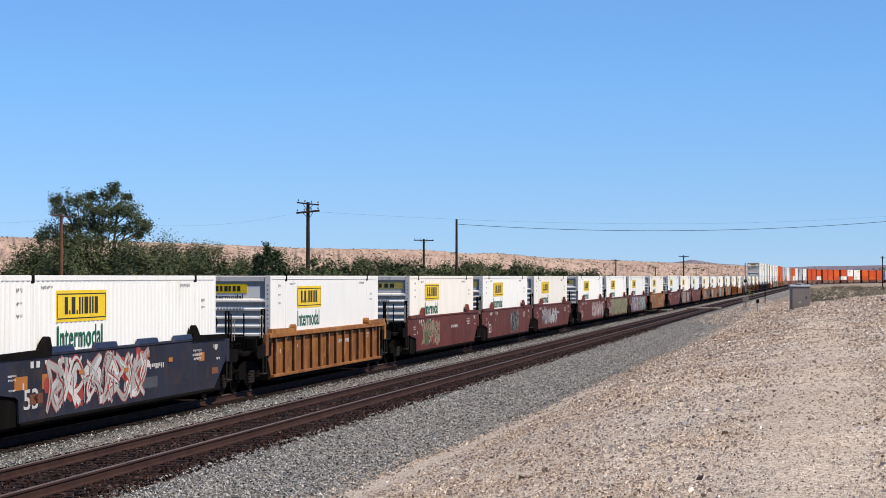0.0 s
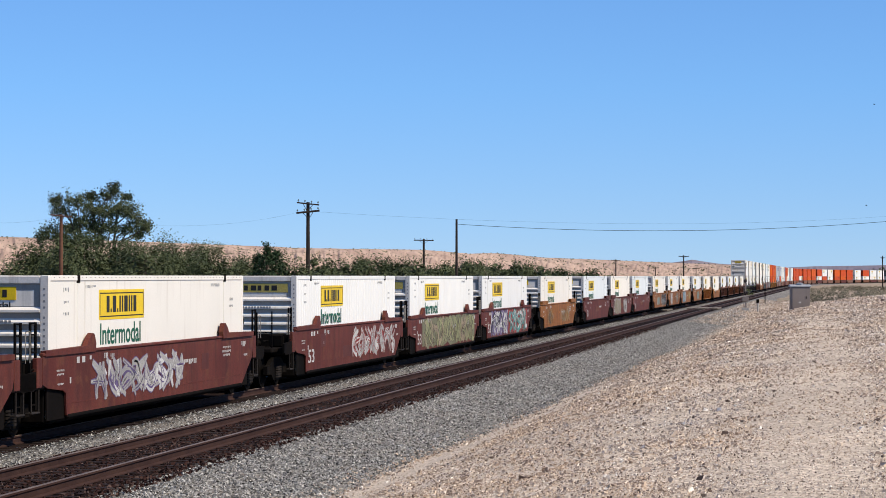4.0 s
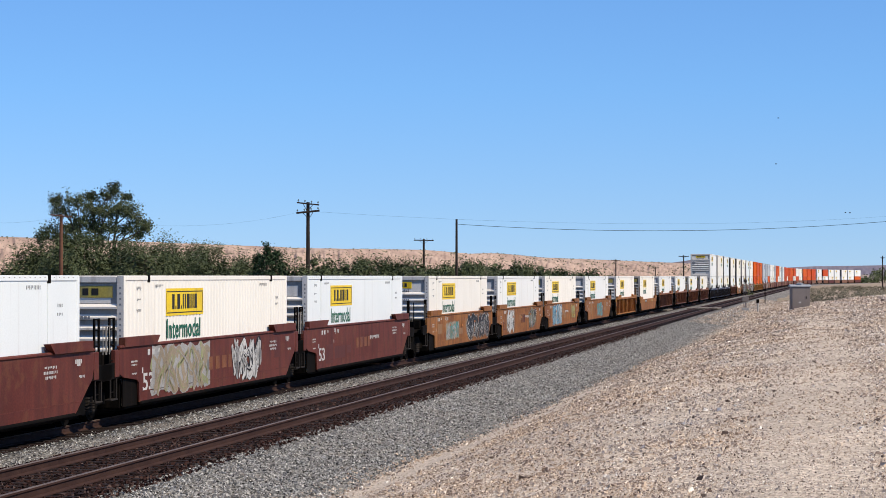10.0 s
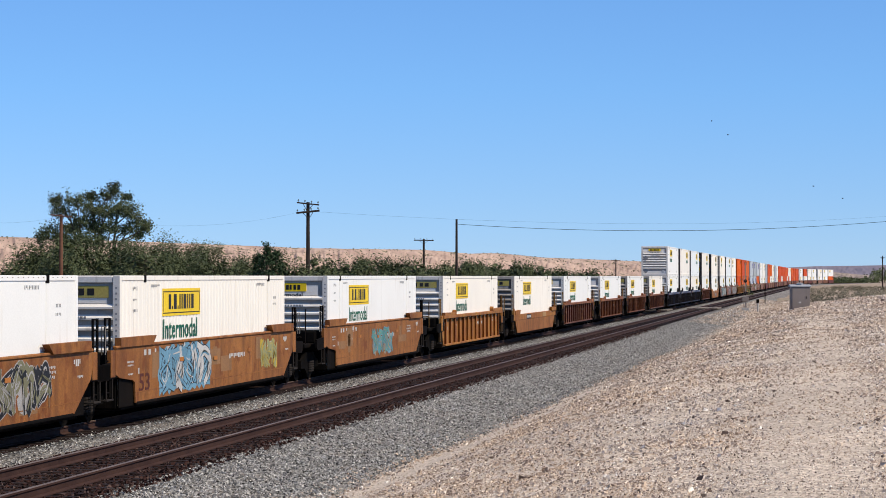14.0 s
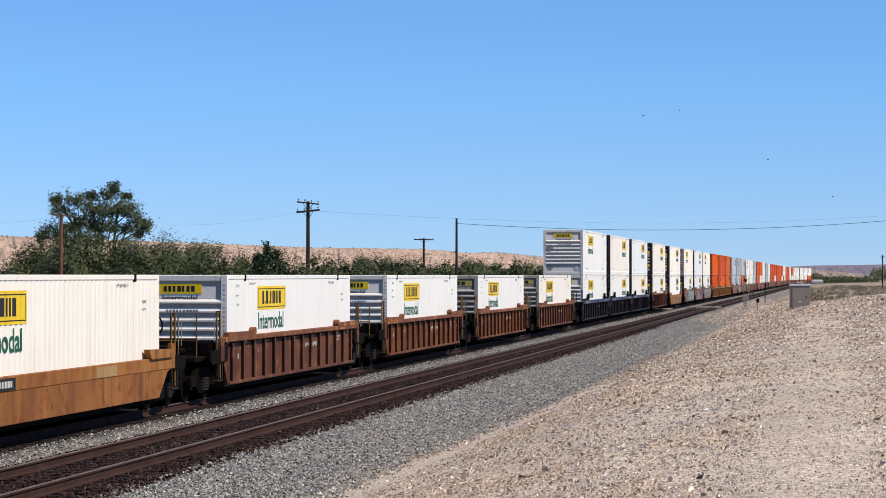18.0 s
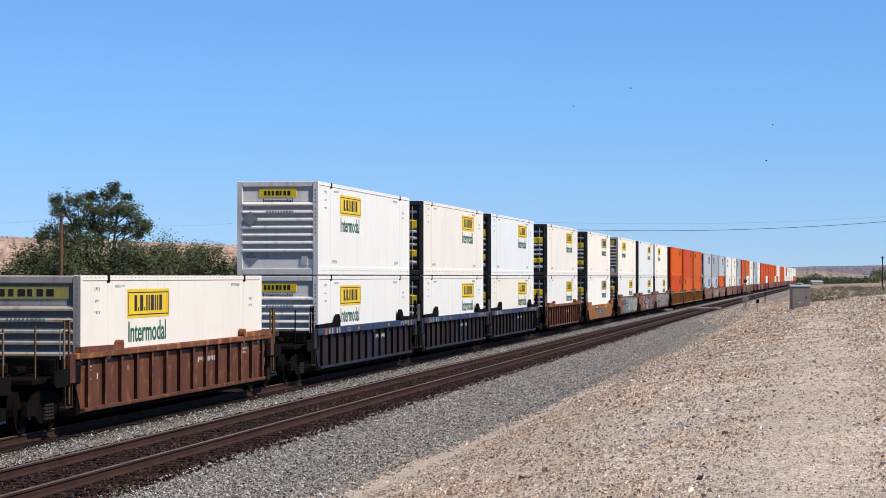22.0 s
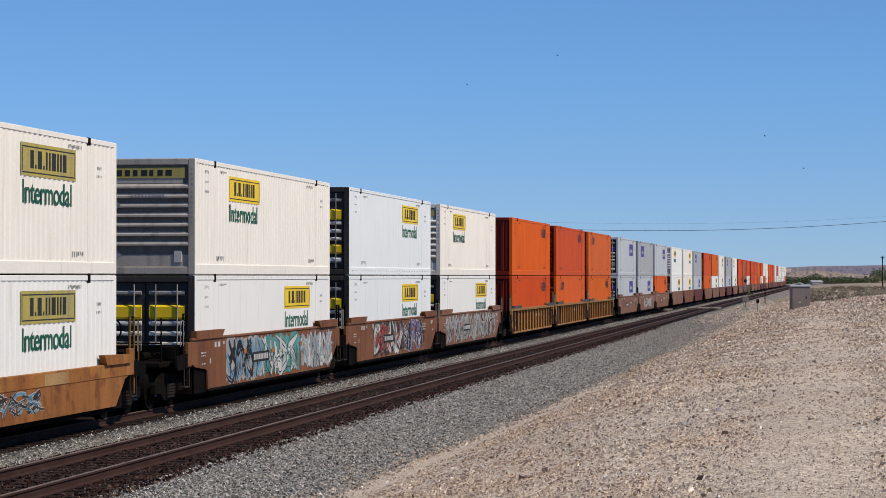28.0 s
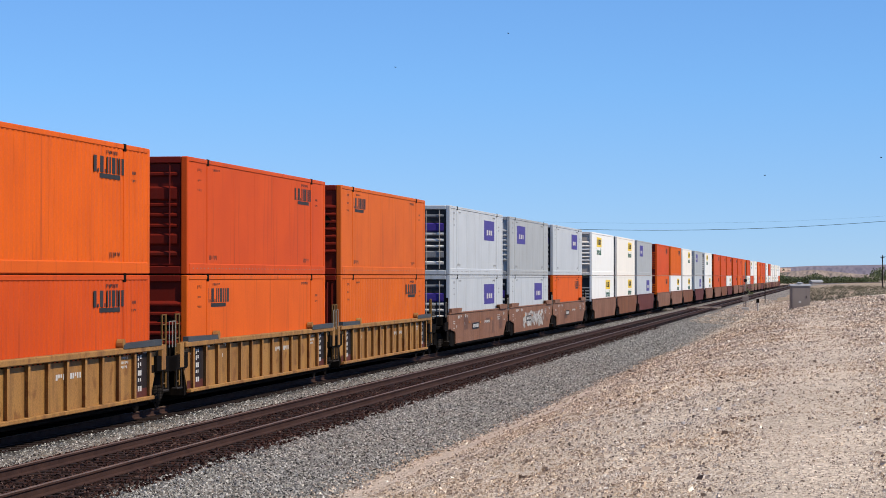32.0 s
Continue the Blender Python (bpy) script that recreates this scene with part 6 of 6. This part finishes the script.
# far shed among the trees
def far_shed():
    x, y = spot(1444, 1380)
    o = tagged(new("shed"), "low far building with a pale metal roof", "building")
    o.matrix_world = pose(x, y, -1.4, 0, 0, 20)
    part("wall", Shape().box(-3.2, 3.2, -3, 3, 0, 1.2, 0.05).data("wall", CONCRETE), o)
    part("roof", Shape().box(-3.6, 3.6, -3.6, 0.1, -0.06, 0.06, 0.02, turn=Matrix.Rotation(radians(16), 3, "X")).data("roof", PALE_METAL), o, "pale metal roof", pose(0, 0.2, 1.75))
    part("roof", Shape().box(-3.6, 3.6, -0.1, 3.6, -0.06, 0.06, 0.02, turn=Matrix.Rotation(radians(-16), 3, "X")).data("roof", PALE_METAL), o, "pale metal roof", pose(0, -0.2, 1.75))


far_shed()


# ---- loose stones, ties ----
def stones(name, label, pts, sizes, mat, seed):
    """Angular stones: three-cornered chips of seven faces."""
    r = np.random.RandomState(seed)
    p, s = np.array(pts), np.array(sizes)
    n = len(p)
    ang = np.array([0.0, 2.094, 4.189, 0.6, 2.694, 4.789])
    base = np.stack([np.cos(ang), np.sin(ang), np.array([-0.6] * 3 + [0.6] * 3)], 1) * 0.82
    v = base[None] + r.uniform(-0.42, 0.42, size=(n, 6, 3))
    v[:, 3:, :2] *= r.uniform(0.35, 0.95, size=(n, 1, 1))
    v *= np.stack([s, s * r.uniform(0.5, 1.0, n), s * r.uniform(0.4, 0.95, n)], 1)[:, None, :]
    t = r.uniform(0, 6.283, n)
    c, k = np.cos(t)[:, None], np.sin(t)[:, None]
    v = np.stack([v[..., 0] * c - v[..., 1] * k, v[..., 0] * k + v[..., 1] * c, v[..., 2]], -1) + p[:, None, :]
    tri = np.array([(3, 4, 5), (0, 1, 4), (0, 4, 3), (1, 2, 5), (1, 5, 4), (2, 0, 3), (2, 3, 5)])
    f = (np.arange(n)[:, None, None] * 6 + tri[None]).reshape(-1, 3)
    me = bpy.data.meshes.new(name)
    me.from_pydata(v.reshape(-1, 3).tolist(), [], f.tolist())
    me.materials.append(mat)
    return tagged(new(name, me), label, "stones", kind="stuff")


def bank_foot(y):
    """Where the strip of bare sand lies between ballast and bank."""
    return min(-6.6, -7.5 + 0.035 * (y - 38))


rnd = random.Random(3)
pts, sizes = [], []
bq, bz = [p[0] for p in bed], [p[1] for p in bed]
for i in range(98000):
    y = 30 * math.exp(rnd.random() * 1.95)
    q = rnd.uniform(-10.6, bank_foot(y) - 0.4) + max(0.0, rnd.gauss(0.0, 0.18)) if rnd.random() < 0.6 else rnd.uniform(-15.9, -10.4)
    if abs(q - NEAR_X) < 1.5:
        continue
    pts.append((q, y, max(float(np.interp(q, bq, bz)), ground_z(q, y) if q > -9 else -9) + 0.008))
    sizes.append(rnd.uniform(0.018, 0.038) + 0.00009 * y)
stones("ballast_stones", "loose angular grey ballast stones", pts, sizes, STONE_GREY, 1)
pts, sizes = [], []
for i in range(19000):
    y = 30 * math.exp(rnd.random() * 1.6)
    q = NEAR_X + rnd.uniform(-1.75, 1.75)
    if abs(abs(q - NEAR_X) - 0.755) > 0.1:
        pts.append((q, y, float(np.interp(q, bq, bz)) + 0.026))
        sizes.append(rnd.uniform(0.025, 0.055) + 0.0001 * y)
stones("greasy_stones", "dark greasy ballast stones round the near ties", pts, sizes, STONE_DARK, 4)
pts, sizes = [], []
for i in range(190000):
    y = 15.5 * math.exp(rnd.random() * 3.1)
    low = max(-7.6, -1.2 - (y - 16) * 0.42)
    x = rnd.uniform(low, 1.2 + 0.025 * y) if y < 190 else rnd.uniform(-9.5, 2.0)
    d = noise.noise((x * 0.5, y * 0.13, 11.0)) + 0.5 * noise.noise((x * 1.4, y * 0.5, 2.0))
    worn = math.exp(-((x + 0.15 + 0.003 * y) / (0.5 + 0.0055 * y)) ** 4)
    gap = x - bank_foot(y)
    if gap < -0.1:
        continue
    strip = gap < max(0.1, (0.95 + 0.4 * d) * min(1.0, (74 - y) / 22))
    if (d < -0.25 and rnd.random() < 0.4) or rnd.random() < worn * 0.2 or (strip and rnd.random() < 0.92):
        continue
    s = (0.004 + 0.014 * rnd.random() ** 4 + 0.00037 * min(y, 200) * (0.5 + 1.5 * rnd.random() ** 3)) * (1.0 - 0.3 * worn) * (0.6 if strip else 1.0)
    if worn < 0.3 and rnd.random() < 0.015:
        s += rnd.uniform(0.01, 0.035)
    pts.append((x, y, max(ground_z(x, y), float(np.interp(x, bq, bz)) if x < -8.1 else -9) + s * 0.35))
    sizes.append(s)
for i in range(3500):
    y = 32 * math.exp(rnd.random() * 1.7)
    x = bank_foot(y) - 0.25 + rnd.gauss(0.0, 0.3)
    pts.append((x, y, max(ground_z(x, y), float(np.interp(x, bq, bz))) + 0.014))
    sizes.append(rnd.uniform(0.02, 0.045) + 0.0001 * y)
for i in range(5200):
    y = 24 * math.exp(rnd.random() * 2.0)
    x = rnd.uniform(max(-7.0, -1.2 - (y - 16) * 0.42), 1.4 + 0.025 * y)
    if (abs(x) < 0.5 + 0.005 * y and rnd.random() < 0.45) or x < bank_foot(y) + (1.0 if y < 58 else 0.2):
        continue
    s = rnd.uniform(0.01, 0.026) + 0.00042 * y * rnd.uniform(0.6, 1.6)
    pts.append((x, y, ground_z(x, y) + s * 0.35))
    sizes.append(s)
for i in range(4200):
    # larger stones along the crest of the bank
    y = 42 * math.exp(rnd.random() * 1.5)
    x = rnd.uniform(-5.6, 2.0 + 0.02 * y)
    if abs(x + 0.15 + 0.003 * y) < 0.5 + 0.006 * y and rnd.random() < 0.8:
        continue
    s = 0.0007 * y * rnd.uniform(0.55, 1.5)
    pts.append((x, y, ground_z(x, y) + s * 0.4))
    sizes.append(s)
for i in range(7000):
    # stony ground past the end of the bank
    y = rnd.uniform(170, 340)
    q = rnd.uniform(-10.0, -4.0)
    p0, _ = on_line(y, q)
    pts.append((p0.x, p0.y, max(ground_z(p0.x, p0.y), float(np.interp(q, bq, bz)) if q < -7.4 else -9) + 0.02))
    sizes.append(rnd.uniform(0.04, 0.12))
stones("bank_stones", "scattered tan and grey stones on the gravel bank", pts, sizes, STONE_TAN, 2)

mesa_scrub()
tie_mesh = Shape().box(-1.3, 1.3, -0.115, 0.115, -0.16, 0.0, 0.012).data("tie", TIE)
plate_mesh = Shape().box(-0.1, 0.1, -0.17, 0.17, 0.0, 0.012).data("tie_plate", RAIL_SIDE)
for title, side, rise, count in (("track_near", NEAR_X, NEAR_RISE, 190), ("track_far", TRAIN_X, 0.0, 80)):
    rest = Shape()
    r = random.Random(count)
    for i in range(-100, 1700):
        s = 34 + i * 0.52
        p, th = on_line(s, side + r.uniform(-0.05, 0.05), rise - 0.168)
        m = pose(p.x, p.y, p.z, 0, 0, -math.degrees(th) + r.uniform(-1.2, 1.2))
        if 0 <= i < count:
            part("tie", tie_mesh, tracks[title], "", m)
        else:
            rest.box(p.x - 1.3, p.x + 1.3, p.y - 0.115, p.y + 0.115, p.z - 0.16, p.z)
    tagged(part("ties", rest.data("ties", TIE), tracks[title]), kind="stuff")


# ---- what moves ----
BIRDS = []


def bird(rows, dist):
    """A small dark bird far off; rows of time and bearing."""
    o = tagged(new("bird"), "small dark bird gliding in the sky", "bird", "birds in the sky")
    part("body", Shape().tube((0, -0.16, 0), (0, 0.02, 0.01), 0.02, 0.055, 7).tube((0, 0.02, 0.01), (0, 0.2, 0), 0.055, 0.015, 7).data("body", BLACK_INK), o)
    for sx in (-1, 1):
        w = Shape()
        w.v = [(0, -0.08, 0.02), (0, 0.1, 0.02), (sx * 0.25, 0.08, 0.12), (sx * 0.25, -0.05, 0.12), (sx * 0.5, -0.06, 0.09), (sx * 0.25, 0.0, 0.135), (0, 0.01, 0.05)]
        w.f = [(0, 1, 2, 3), (3, 2, 4), (6, 5, 2, 1), (0, 3, 5, 6), (5, 4, 2), (3, 4, 5)]
        w.m = [0] * 6
        part("wing", w.data("wing", BLACK_INK), o)
    BIRDS.append((o, [(t, far_point(x, y, dist)) for t, x, y in rows]))


bird([(0, 1660, 160), (6, 1492, 195), (9, 1407, 206), (13, 1290, 215), (32, 700, 120)], 420)
bird([(0, 1700, 330), (6, 1467, 370), (9, 1395, 312), (13, 1310, 250), (32, 900, 60)], 420)
bird([(0, 1800, 420), (6, 1640, 400), (9, 1503, 386), (13, 1492, 353), (19, 1462, 349), (23, 1354, 198), (32, 1354, 312)], 420)
bird([(0, 1830, 400), (9, 1523, 384), (14, 1440, 330), (19, 1354, 281), (30, 1480, 300), (32, 1560, 280)], 400)

def motions():
    for thing, mid, z in MOVERS:
        rows = []
        times = (0.0, 32.0) if mid < 140 else [2.0 * k for k in range(17)]
        for t in times:
            p, th = on_line(mid - SPEED * t, TRAIN_X, z)
            rows.append((t, pose(p.x, p.y, p.z, 0, 0, -math.degrees(th))))
        walk(thing, rows)

    for thing, rows in BIRDS:
        walk(thing, [(t, pose(*p, 0, 0, 70)) for t, p in rows])


motions()
